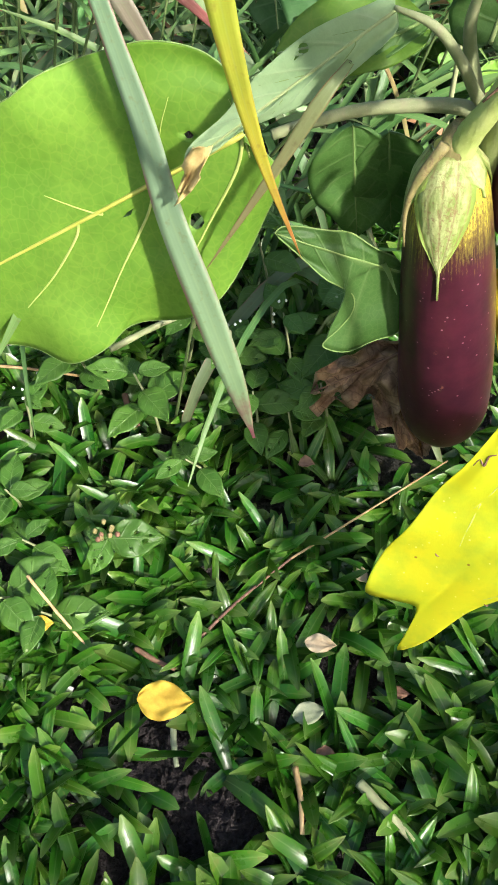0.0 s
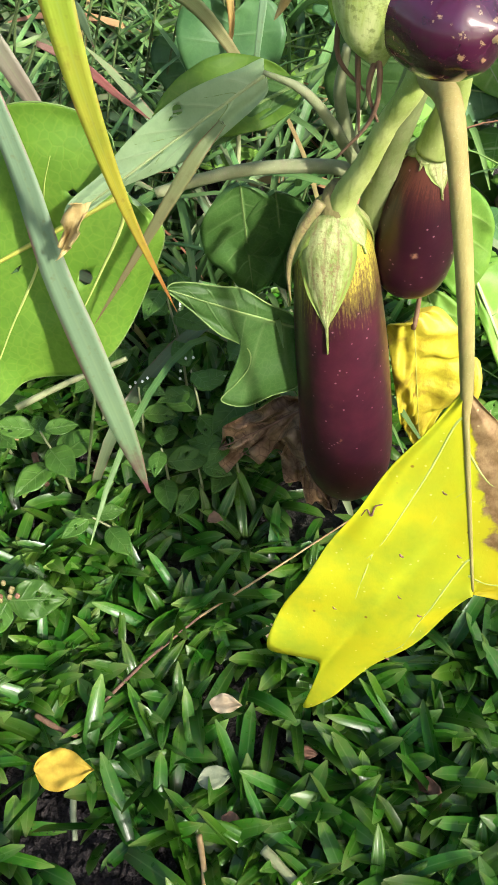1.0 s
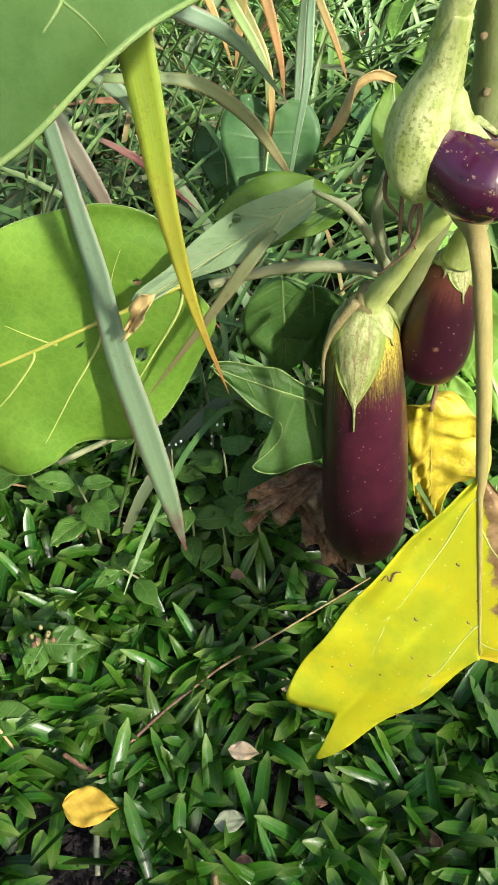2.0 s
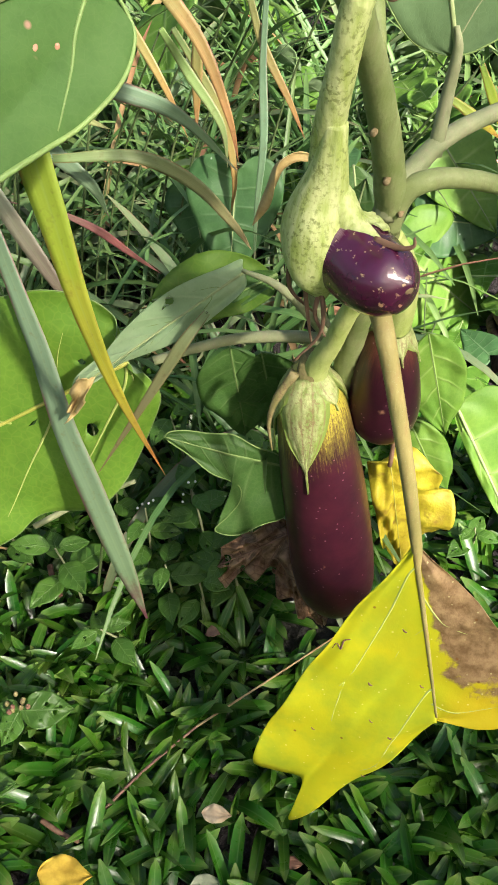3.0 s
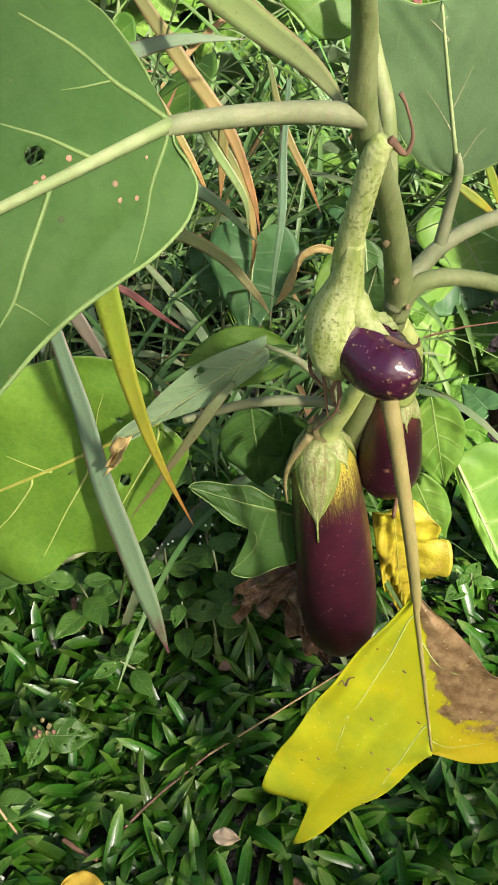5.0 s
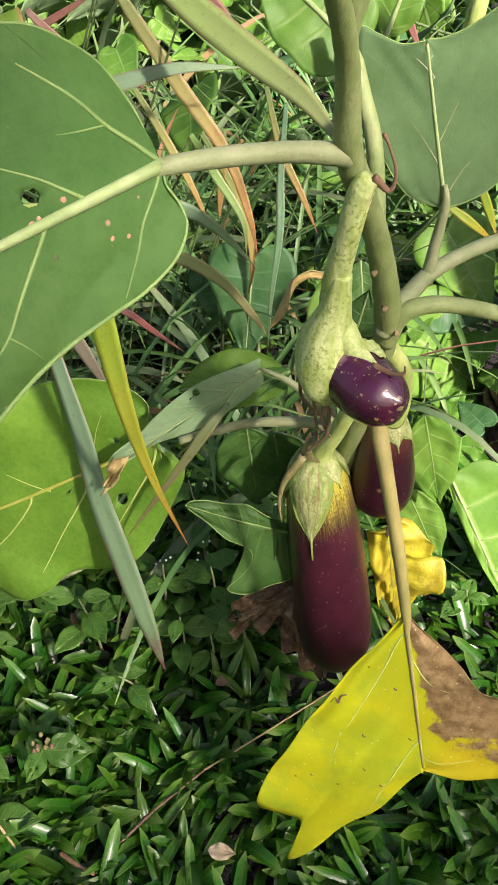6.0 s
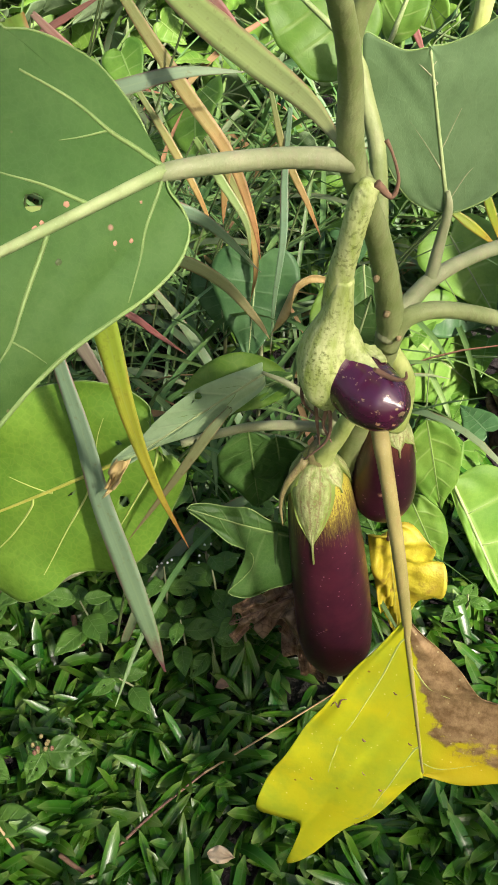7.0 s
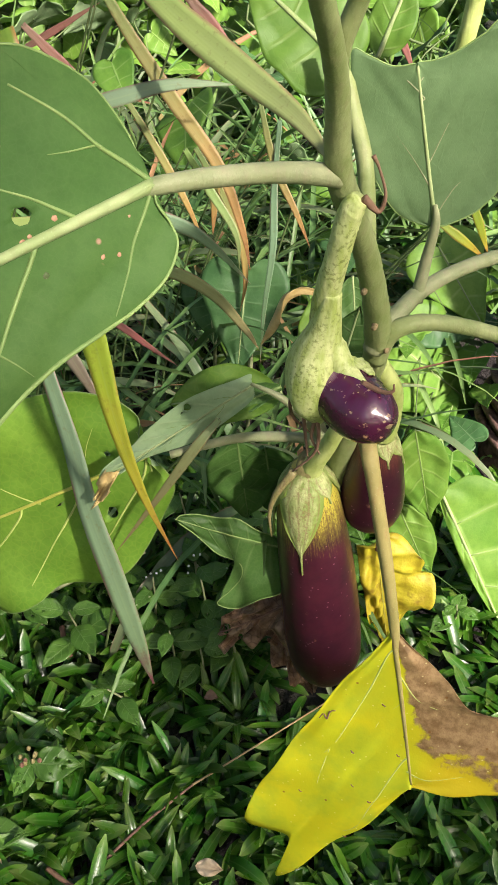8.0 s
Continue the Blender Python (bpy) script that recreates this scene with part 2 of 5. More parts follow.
def fruit_material(name, young=False, green=True):
    """Purple skin; green to yellow under the calyx, broken into streaks; specks and scars."""
    k = Nodes(name)
    u, v = k.uv()
    streak = k.noise(1.0, 5, vector=k.coord("UV"), stretch=(6, 90, 1))
    blot = k.noise(40, 4)
    skin = k.mix(k.ramp(blot, (0.35, 0.0), (0.7, 1.0)), (0.030, 0.0055, 0.013), (0.062, 0.011, 0.022))
    skin = k.mix(k.ramp(k.math("ADD", u, k.math("MULTIPLY", blot, 0.15)), (0.80, 0.0), (1.0, 0.55)), skin, (0.065, 0.020, 0.012))
    if not green:
        skin = k.mix(0.55, skin, (0.012, 0.0020, 0.006))
    if young:
        skin = k.mix(k.ramp(blot, (0.3, 0.0), (0.7, 1.0)), (0.030, 0.004, 0.016), (0.075, 0.009, 0.038))
        pale = k.math("ADD", u, k.math("MULTIPLY", k.math("SUBTRACT", streak, 0.5), 0.30))
        col = k.mix(k.ramp(pale, (0.10, 0.9), (0.30, 0.0)), skin, (0.40, 0.30, 0.28))
        scar = k.noise(260, 5)
        col = k.mix(k.ramp(scar, (0.62, 0.0), (0.68, 0.75)), col, (0.42, 0.28, 0.12))
        k.set(col, k.ramp(scar, (0.6, 0.13), (0.7, 0.5)), Specular_IOR_Level=0.6, Coat_Weight=0.5, Coat_Roughness=0.08)
    else:
        fine = k.noise(1.0, 6, vector=k.coord("UV"), stretch=(55, 120, 1), rough=0.75)
        both = k.math("ADD", k.math("MULTIPLY", streak, 0.5), k.math("MULTIPLY", fine, 0.5))
        edge = k.math("ADD", u, k.math("MULTIPLY", k.math("SUBTRACT", both, 0.5), 0.75))
        col = k.mix(k.ramp(edge, (0.15, 1.0), (0.22, 0.35), (0.33, 0.0)), skin, (0.40, 0.35, 0.05) if green else (0.10, 0.03, 0.02))
        col = k.mix(k.math("MULTIPLY", k.ramp(fine, (0.54, 0.0), (0.60, 0.9)), k.ramp(u, (0.10, 1.0), (0.36, 0.0))), col, (0.09, 0.035, 0.018))
        col = k.mix(k.ramp(k.cells(150), (0.07, 0.6), (0.13, 0.0)), col, (0.34, 0.18, 0.22))
        col = k.mix(k.math("MULTIPLY", k.ramp(k.cells(38), (0.05, 0.55), (0.12, 0.0)), k.ramp(k.noise(160, 3), (0.5, 0.0), (0.6, 1.0))), col, (0.34, 0.18, 0.10))
        k.set(col, k.math("ADD", 0.24, k.math("MULTIPLY", k.noise(90, 4), 0.22)), Specular_IOR_Level=0.38, Coat_Weight=0.10, Coat_Roughness=0.2)
    k.bump(k.math("ADD", k.noise(60, 3), k.math("MULTIPLY", k.cells(105), -0.2)), 0.12, 0.002)
    return k.mat


def calyx_material(name, a, b, crust, edge=0.0):
    k = Nodes(name)
    u, v = k.uv()
    streak = k.noise(70, 5, stretch=(3, 3, 0.6))
    col = k.mix(k.ramp(streak, (0.36, 0.0), (0.64, 1.0)), a, b)
    col = k.mix(k.math("MULTIPLY", k.ramp(k.noise(480, 6), (0.50, 0.0), (0.62, 0.75)), k.ramp(k.noise(60, 3), (0.40, 0.25), (0.62, 1.0))), col, crust)
    line = k.math("ABSOLUTE", k.math("SUBTRACT", k.math("FRACT", k.math("MULTIPLY", v, 5.0)), 0.5))
    if edge:
        away = k.math("ADD", k.math("ABSOLUTE", k.math("SUBTRACT", v, 0.5)), k.math("MULTIPLY", k.math("SUBTRACT", k.noise(120, 3), 0.5), 0.25))
        col = k.mix(k.ramp(away, (0.26, 0.0), (0.42, edge)), col, (0.17, 0.25, 0.045))
        col = k.mix(k.math("MULTIPLY", k.ramp(line, (0.0, 0.75), (0.16, 0.0)), k.ramp(k.noise(60, 3), (0.40, 0.1), (0.56, 1.0))), col, crust)
    k.set(col, 0.55, Specular_IOR_Level=0.3)
    k.bump(k.math("ADD", k.math("ADD", streak, k.math("MULTIPLY", line, 0.5 * (edge > 0))), k.noise(300, 4)), 0.40 if edge else 0.22, 0.002)
    return k.mat


def soil_material():
    k = Nodes("soil")
    big, mid, fine = k.noise(6, 5), k.noise(45, 6), k.noise(260, 5)
    col = k.mix(k.ramp(mid, (0.35, 0.0), (0.65, 1.0)), (0.014, 0.012, 0.012), (0.050, 0.042, 0.042))
    col = k.mix(k.ramp(fine, (0.55, 0.0), (0.75, 0.5)), col, (0.10, 0.08, 0.075))
    far = k.noise(2.2, 5)
    col = k.mix(k.ramp(far, (0.5, 0.0), (0.65, 0.7)), col, (0.045, 0.075, 0.02))
    k.set(col, 0.9, Specular_IOR_Level=0.2)
    k.bump(k.math("ADD", mid, k.math("MULTIPLY", fine, 0.6)), 1.0, 0.014)
    return k.mat


def dry_material(name, a, b):
    k = Nodes(name)
    col = k.mix(k.ramp(k.noise(110, 4), (0.35, 0.0), (0.65, 1.0)), a, b)
    k.set(col, 0.7, Specular_IOR_Level=0.3)
    k.bump(k.noise(240, 4), 0.5, 0.0006)
    return k.mat


YELLOW = yellow_leaf_material()
MOTTLED = mottled_yellow_material()
DEAD = dead_leaf_material()
FRUIT = fruit_material("fruit_skin")
DARK_FRUIT = fruit_material("dark_fruit_skin", green=False)
YOUNG = fruit_material("young_fruit_skin", True)
CALYX = calyx_material("calyx", (0.17, 0.23, 0.055), (0.38, 0.41, 0.18), (0.19, 0.125, 0.06), 0.9)
YOUNG_CALYX = calyx_material("young_calyx", (0.30, 0.38, 0.085), (0.52, 0.57, 0.25), (0.13, 0.16, 0.03))
CRUST = calyx_material("calyx_crust", (0.17, 0.16, 0.055), (0.27, 0.22, 0.10), (0.12, 0.075, 0.04))
SOIL = soil_material()
STRAW = dry_material("straw", (0.28, 0.18, 0.08), (0.42, 0.31, 0.16))
BLEMISH = dry_material("blemish", (0.30, 0.16, 0.09), (0.42, 0.24, 0.15))
DRY_TIP = dry_material("dry_tip", (0.34, 0.24, 0.085), (0.50, 0.39, 0.17))
TWIG = dry_material("twig", (0.11, 0.055, 0.04), (0.21, 0.12, 0.08))
PETAL = dry_material("petal", (0.34, 0.22, 0.02), (0.50, 0.35, 0.04))
PALE_LITTER = dry_material("pale_litter", (0.33, 0.25, 0.15), (0.47, 0.38, 0.25))
BROWN_LITTER = dry_material("brown_litter", (0.14, 0.07, 0.045), (0.24, 0.13, 0.08))
GREY_LITTER = dry_material("grey_litter", (0.16, 0.19, 0.11), (0.25, 0.28, 0.18))
FIBRE = dry_material("fibre", (0.05, 0.028, 0.024), (0.19, 0.11, 0.09))
WHITE_PETAL = dry_material("white_petal", (0.75, 0.76, 0.70), (0.82, 0.82, 0.78))

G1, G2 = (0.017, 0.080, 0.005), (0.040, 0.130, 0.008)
# Blade feet are darkened to paint in the shade between turf blades.
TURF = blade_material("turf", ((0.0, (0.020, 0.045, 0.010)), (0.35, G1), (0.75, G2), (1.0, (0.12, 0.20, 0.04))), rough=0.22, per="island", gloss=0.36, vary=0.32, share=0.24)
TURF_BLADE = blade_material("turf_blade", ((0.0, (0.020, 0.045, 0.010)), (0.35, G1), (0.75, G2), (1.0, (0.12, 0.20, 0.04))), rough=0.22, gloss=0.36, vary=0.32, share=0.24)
GREY_BLADE = blade_material("grey_blade", ((0.0, (0.14, 0.23, 0.12)), (0.5, (0.17, 0.265, 0.15)), (0.88, (0.18, 0.28, 0.14)), (1.0, (0.17, 0.06, 0.07))), edge=(0.22, 0.11, 0.09))
GOLD_BLADE = blade_material("gold_blade", ((0.0, (0.22, 0.34, 0.05)), (0.5, (0.37, 0.44, 0.04)), (0.8, (0.50, 0.42, 0.05)), (1.0, (0.52, 0.20, 0.06))), edge=(0.44, 0.17, 0.08), vary=0.08, share=0.45)
ORANGE_BLADE = blade_material("orange_blade", ((0.0, (0.20, 0.27, 0.09)), (0.4, (0.34, 0.29, 0.10)), (0.75, (0.42, 0.25, 0.09)), (1.0, (0.34, 0.15, 0.07))), edge=(0.34, 0.17, 0.09))
PINK_BLADE = blade_material("pink_blade", ((0.0, (0.24, 0.15, 0.11)), (0.5, (0.34, 0.13, 0.11)), (1.0, (0.30, 0.15, 0.11))))
OLIVE_BLADE = blade_material("olive_blade", ((0.0, (0.28, 0.40, 0.11)), (0.5, (0.29, 0.39, 0.13)), (1.0, (0.28, 0.31, 0.13))), edge=(0.28, 0.20, 0.10))
FLUSHED_BLADE = blade_material("flushed_blade", ((0.0, (0.14, 0.20, 0.11)), (0.5, (0.24, 0.21, 0.15)), (1.0, (0.27, 0.19, 0.15))))
# Near-black feet put the shade of the gaps into the blade colour.
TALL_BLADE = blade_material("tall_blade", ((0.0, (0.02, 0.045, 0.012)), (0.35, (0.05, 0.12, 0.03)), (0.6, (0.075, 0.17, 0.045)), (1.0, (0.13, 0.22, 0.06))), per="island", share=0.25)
DRY_BLADE = blade_material("dry_blade", ((0.0, (0.20, 0.24, 0.08)), (0.35, (0.32, 0.27, 0.11)), (0.75, (0.38, 0.20, 0.10)), (1.0, (0.30, 0.13, 0.08))), per="island", vary=0.3)
WIDE_BLADE = blade_material("wide_blade", ((0.0, (0.10, 0.18, 0.07)), (0.5, (0.14, 0.23, 0.11)), (1.0, (0.19, 0.24, 0.11))), edge=(0.24, 0.12, 0.09), per="island", vary=0.3)
TAN_BLADE = blade_material("tan_blade", ((0.0, (0.19, 0.28, 0.10)), (0.5, (0.26, 0.29, 0.12)), (1.0, (0.34, 0.26, 0.13))), edge=(0.24, 0.14, 0.06))


# ---- shaping ----
def part(name, geo, material, parent=None, label="", smooth=True):
    """One mesh object from (points, faces, uv or None, material index or None)."""
    points, faces, uv, index = geo
    me = bpy.data.meshes.new(name)
    me.from_pydata([tuple(p) for p in points], [], [tuple(f) for f in faces])
    for m in material if isinstance(material, (list, tuple)) else [material]:
        me.materials.append(m)
    if uv is not None:
        layer = me.uv_layers.new(name="UVMap")
        loops = np.empty(len(me.loops), dtype=np.int32)
        me.loops.foreach_get("vertex_index", loops)
        layer.data.foreach_set("uv", np.asarray(uv, dtype=np.float32)[loops].ravel())
    if index is not None:
        me.polygons.foreach_set("material_index", np.asarray(index, dtype=np.int32))
    me.polygons.foreach_set("use_smooth", [smooth] * len(me.polygons))
    me.update()
    ob = new(name, me)
    if parent is not None:
        ob.parent = parent
    if label:
        ob["label"] = label
    return ob


def thing(name, label, category, at=(0, 0, 0), group="", kind=""):
    ob = new(name)
    ob.location = at
    ob.empty_display_size = 0.02
    return tagged(ob, label, category, group, kind)


def spline(points, n):
    """n points on a smooth curve through the given ones."""
    p = np.asarray(points, float)
    if len(p) == 2:
        return p[0] + (p[1] - p[0]) * np.linspace(0, 1, n)[:, None]
    q = np.vstack([2 * p[0] - p[1], p, 2 * p[-1] - p[-2]])
    out = []
    for t in np.linspace(0, len(p) - 1, n):
        i = min(int(t), len(p) - 2)
        f = t - i
        a, b, c, d = q[i], q[i + 1], q[i + 2], q[i + 3]
        out.append(0.5 * (2 * b + (c - a) * f + (2 * a - 5 * b + 4 * c - d) * f * f + (3 * b - a - 3 * c + d) * f ** 3))
    return np.array(out)


def unit(v):
    v = np.asarray(v, float)
    return v / (np.linalg.norm(v) + 1e-12)


def tube(points, radii, n=24, sides=10, knobs=0.0, seed=0):
    """A round stalk along a smooth curve, with uneven thickness and closed ends."""
    c = spline(points, n)
    r = np.interp(np.linspace(0, 1, n), np.linspace(0, 1, len(radii)), radii)
    t = np.gradient(c, axis=0)
    t /= np.linalg.norm(t, axis=1)[:, None] + 1e-12
    side = unit(np.cross(t[0], (0.31, 0.72, 0.62)))
    rs = np.random.default_rng(seed + 11)
    v, uv, f = [], [], []
    for i in range(n):
        side = unit(side - t[i] * np.dot(side, t[i]))
        other = np.cross(t[i], side)
        for j in range(sides):
            a = 2 * math.pi * j / sides
            d = math.cos(a) * side + math.sin(a) * other
            k = r[i] * (1 + knobs * (1.3 * noise.noise(Vector((c[i] + r[i] * d) * 150)) + 1.8 * noise.noise(Vector((c[i] + r[i] * d) * 520))))
            v.append(c[i] + k * d)
            uv.append((i / (n - 1), j / sides))
    for i in range(n - 1):
        for j in range(sides):
            k = (j + 1) % sides
            f.append((i * sides + j, i * sides + k, (i + 1) * sides + k, (i + 1) * sides + j))
    f.append(tuple(range(sides - 1, -1, -1)))
    f.append(tuple((n - 1) * sides + j for j in range(sides)))
    return v, f, uv, None


def join(*geos):
    v, f, uv, ix = [], [], [], []
    for g in geos:
        o = len(v)
        v += list(g[0])
        f += [tuple(i + o for i in face) for face in g[1]]
        uv += list(g[2]) if g[2] is not None else [(0.5, 0.5)] * len(g[0])
        ix += list(g[3]) if g[3] is not None else [0] * len(g[1])
    return v, f, uv, ix


class LeafShape:
    """A leaf's surface: a midrib from base to tip and an edge on either side, given in units of its length."""

    def __init__(self, base, tip, facing, plus, minus, sag=0.0, droop=0.0, fold=(0, 0), curl=(0, 0), ripple=0.03, pucker=0.006, veins=7, seed=0, sweep=0.45, ribs=None):
        self.base, tip = np.asarray(base, float), np.asarray(tip, float)
        self.L = np.linalg.norm(tip - self.base)
        self.T = (tip - self.base) / self.L
        n = np.asarray(facing, float)
        self.N = unit(n - self.T * np.dot(n, self.T))
        self.B = np.cross(self.N, self.T)
        self.edges = [spline(plus, 60), spline(minus, 60)]
        self.sag, self.droop, self.fold, self.curl = sag, droop, fold, curl
        self.ripple, self.pucker, self.veins, self.seed, self.sweep = ripple, pucker, veins, seed, sweep
        self.grid = None
        self.ribs = ribs or [[(i + o) / veins for i in range(veins)] for o in (0.05, 0.5)]

    def flat(self, a, f):
        e = self.edges[0 if f >= 0 else 1]
        x = 59 * a ** self.sweep
        i = min(int(x), 58)
        s, w = e[i] + (e[i + 1] - e[i]) * (x - i)
        g = abs(f)
        s = a + (s - a) * (0.75 * g + 0.25 * g * g)
        return s, w * g

    def at(self, a, f, lift=0.0):
        s, w = self.flat(a, f)
        k = 0 if f >= 0 else 1
        sign = 1 if f >= 0 else -1
        angle = self.fold[k] + 0.5 * self.curl[k] * w
        x, z = w * math.cos(angle), w * math.sin(angle)
        z += self.sag * 4 * s * (1 - s) - self.droop * s * s
        q = Vector((s * 3.1 + self.seed, f * 2.2, self.seed * 0.37))
        z += self.ripple * noise.noise(q) * min(1, abs(f) * 1.6 + 0.15)
        z += self.ripple * 0.6 * math.sin(s * 17 + self.seed + sign) * f * f
        phase = (a * self.veins + (0.45 if f > 0 else 0)) % 1.0
        z += self.pucker * (math.cos(2 * math.pi * phase)) * min(1, abs(f) * 4) * (1 - 0.5 * abs(f))
        return self.base + self.L * (s * self.T + sign * x * self.B + (z + lift / self.L) * self.N)

    def mesh(self, rows=34, cols=11, thick=0.0005, holes=()):
        """A thin solid: front and back faces and a rim. holes: (a, f, radius) in lengths; a radius below nought: (s, w, -radius)."""
        gs = np.linspace(-1, 1, 2 * cols + 1)
        v, uv = [], []
        for face in (0.5, -0.5):
            for i in range(rows + 1):
                for g in gs:
                    a = (i / rows) ** (0.85 / self.sweep)
                    v.append(self.at(a, g, face * thick))
                    uv.append((a, 0.5 + 0.5 * g))
        w, m = len(gs), (rows + 1) * len(gs)
        keep = np.ones((rows, w - 1), bool)
        for ha, hf, hr in holes:
            hs, hw = (ha, hf) if hr < 0 else self.flat(ha, hf)
            hw, hr = math.copysign(hw, hf), abs(hr)
            for i in range(rows):
                for j in range(w - 1):
                    s, ww = self.flat(((i + 0.5) / rows) ** (0.85 / self.sweep), 0.5 * (gs[j] + gs[j + 1]))
                    ww = math.copysign(ww, 0.5 * (gs[j] + gs[j + 1]))
                    if (s - hs) ** 2 + (ww - hw) ** 2 < hr * hr * (0.7 + 0.6 * noise.noise(Vector((i * 0.9, j * 0.9, 3.0)))):
                        keep[i, j] = False
        # round off the holes' rims
        for ha, hf, hr in holes:
            hs, hw = (ha, hf) if hr < 0 else self.flat(ha, hf)
            hw, hr = math.copysign(hw, hf), abs(hr)
            for i in range(1, rows):
                for j in range(1, w - 1):
                    near = keep[i - 1:i + 1, j - 1:j + 1]
                    if near.all() or not near.any():
                        continue
                    s, ww = self.flat((i / rows) ** (0.85 / self.sweep), gs[j])
                    ww = math.copysign(ww, gs[j])
                    d = math.hypot(s - hs, ww - hw)
                    if d > 2.5 * hr or d < 1e-6:
                        continue
                    k = hr * (1 + 0.25 * noise.noise(Vector((i * 0.7, j * 0.7, 8.0)))) / d - 1
                    move = self.L * k * ((s - hs) * self.T + (ww - hw) * self.B)
                    v[i * w + j] = v[i * w + j] + move
                    v[m + i * w + j] = v[m + i * w + j] + move
        f, ix = [], []

        def there(i, j):
            return 0 <= i < rows and 0 <= j < w - 1 and keep[i, j]

        for i in range(rows):
            for j in range(w - 1):
                if not keep[i, j]:
                    continue
                p, q, r, s = i * w + j, i * w + j + 1, (i + 1) * w + j + 1, (i + 1) * w + j
                f.append((p, s, r, q))
                ix.append(0)
                f.append((p + m, q + m, r + m, s + m))
                ix.append(1)
                for (x, y), (di, dj) in (((p, q), (-1, 0)), ((q, r), (0, 1)), ((r, s), (1, 0)), ((s, p), (0, -1))):
                    if not there(i + di, j + dj):
                        f.append((x, y, y + m, x + m))
                        ix.append(0)
        return v, f, uv, ix

    def rib(self, r0, r1, end=0.98, n=22, lift=0.0):
        return tube([self.at(a, 0.0, lift) for a in np.linspace(0, end, n)], (r0, r1), n=n, sides=6)

    def rim(self, r):
        r = r if isinstance(r, tuple) else (r, r)
        return [tube([self.at(e ** (1 / self.sweep), sign, 0.0) for e in np.linspace(0.02, 0.99, 70)], (0.0005, k, k), n=140, sides=7) for sign, k in zip((1, -1), r)]

    def on(self, s, w, lift=0.0):
        """The place on the blade that lies s along the midrib and w beside it, both in lengths."""
        if self.grid is None:
            aa, ff = np.linspace(0, 1, 70) ** (1 / self.sweep), np.linspace(-1, 1, 71)
            self.grid = [(a, f) for a in aa for f in ff]
            flat = [self.flat(a, f) for a, f in self.grid]
            self.cells = np.array([(p, math.copysign(q, f)) for (p, q), (a, f) in zip(flat, self.grid)])
        i = int(np.argmin(((self.cells - (s, w)) ** 2).sum(axis=1)))
        rest = np.array((s, w)) - self.cells[i]
        rest *= min(1.0, 0.03 / (np.linalg.norm(rest) + 1e-9))
        return self.at(*self.grid[i], lift) + self.L * (rest[0] * self.T + rest[1] * self.B)

    def vein(self, run, r, lift=0.0):
        return tube([self.on(p, q, lift) for p, q in spline(run, 4 * len(run))], (r, r * 0.75, r * 0.3), n=9 * len(run), sides=6)

    def side_ribs(self, r, reach=0.85, n=10, lift=0.0):
        out = []
        for sign, starts in ((1, self.ribs[0]), (-1, self.ribs[1])):
            for a in starts:
                if 0.0 < a < 0.9:
                    out.append(tube([self.at(a, sign * g, lift) for g in np.linspace(0.0, reach, n)], (r, r * 0.35), n=n, sides=5))
        return out


EGG_EDGE = ((0, 0.01), (-0.07, 0.12), (-0.03, 0.27), (0.12, 0.37), (0.30, 0.36), (0.45, 0.36), (0.62, 0.27), (0.80, 0.15), (1, 0))
OVAL = ((0, 0.01), (0.06, 0.12), (0.22, 0.25), (0.42, 0.29), (0.62, 0.25), (0.82, 0.13), (1, 0))
HEART = ((0, 0.01), (-0.13, 0.14), (-0.10, 0.32), (0.08, 0.43), (0.30, 0.40), (0.55, 0.28), (0.80, 0.13), (1, 0))


def leaf(parent, shape, front, back, name="leaf", label="", rows=34, cols=11, holes=(), rib=None, rib_mat=None, lateral=None, lift=0.0, thick=0.0005, rim=None, veins=(), vein_mat=None):
    ob = part(name, shape.mesh(rows, cols, thick, holes), [front, back], parent, label)
    if rib:
        part("midrib", shape.rib(rib[0], rib[1], lift=lift), rib_mat or VEIN, ob)
    if lateral:
        for geo in shape.side_ribs(lateral, lift=lift):
            part("side_vein", geo, rib_mat or GREEN_VEIN, ob)
    if rim:
        for geo in shape.rim(rim):
            part("leaf_margin", geo, GREEN_VEIN, ob)
    for r, run in veins:
        if abs(run[0][1]) < 0.12:
            run = ((max(0.0, run[0][0] - abs(run[0][1])), 0.0),) + tuple(run)
        part("side_vein", shape.vein(run, r, lift - 0.1 * r), vein_mat or rib_mat or GREEN_VEIN, ob)
    return ob


def blade_geo(points, width, facing=(0, -1, 0.4), n=26, crease=0.12, twist=0.0, blunt=0.0, thick=0.0004, base=0.55, peak=0.35, power=1.7):
    """A grass blade: widest a third of the way, drawn out to a tip, creased along the middle, with thickness."""
    c = spline(points, n)
    t = np.gradient(c, axis=0)
    t /= np.linalg.norm(t, axis=1)[:, None] + 1e-12
    v, uv, f = [], [], []
    cols = (-1, -0.5, 0, 0.5, 1)
    for face in (0.5, -0.5):
        for i in range(n):
            a = i / (n - 1)
            nn = np.asarray(facing, float)
            nn = unit(nn - t[i] * np.dot(nn, t[i]))
            b = np.cross(nn, t[i])
            ang = twist * a
            nn, b = nn * math.cos(ang) + b * math.sin(ang), b * math.cos(ang) - nn * math.sin(ang)
            w = 0.5 * width * (base + (1 - base) * min(1, a / max(peak, 0.05))) * max(blunt, 1 - max(0, (a - peak) / (1 - peak)) ** power) + 1e-5
            for g in cols:
                v.append(c[i] + g * w * b + (abs(g) * crease * w + face * thick) * nn)
                uv.append((a, 0.5 + 0.5 * g))
    k, m = len(cols), n * len(cols)
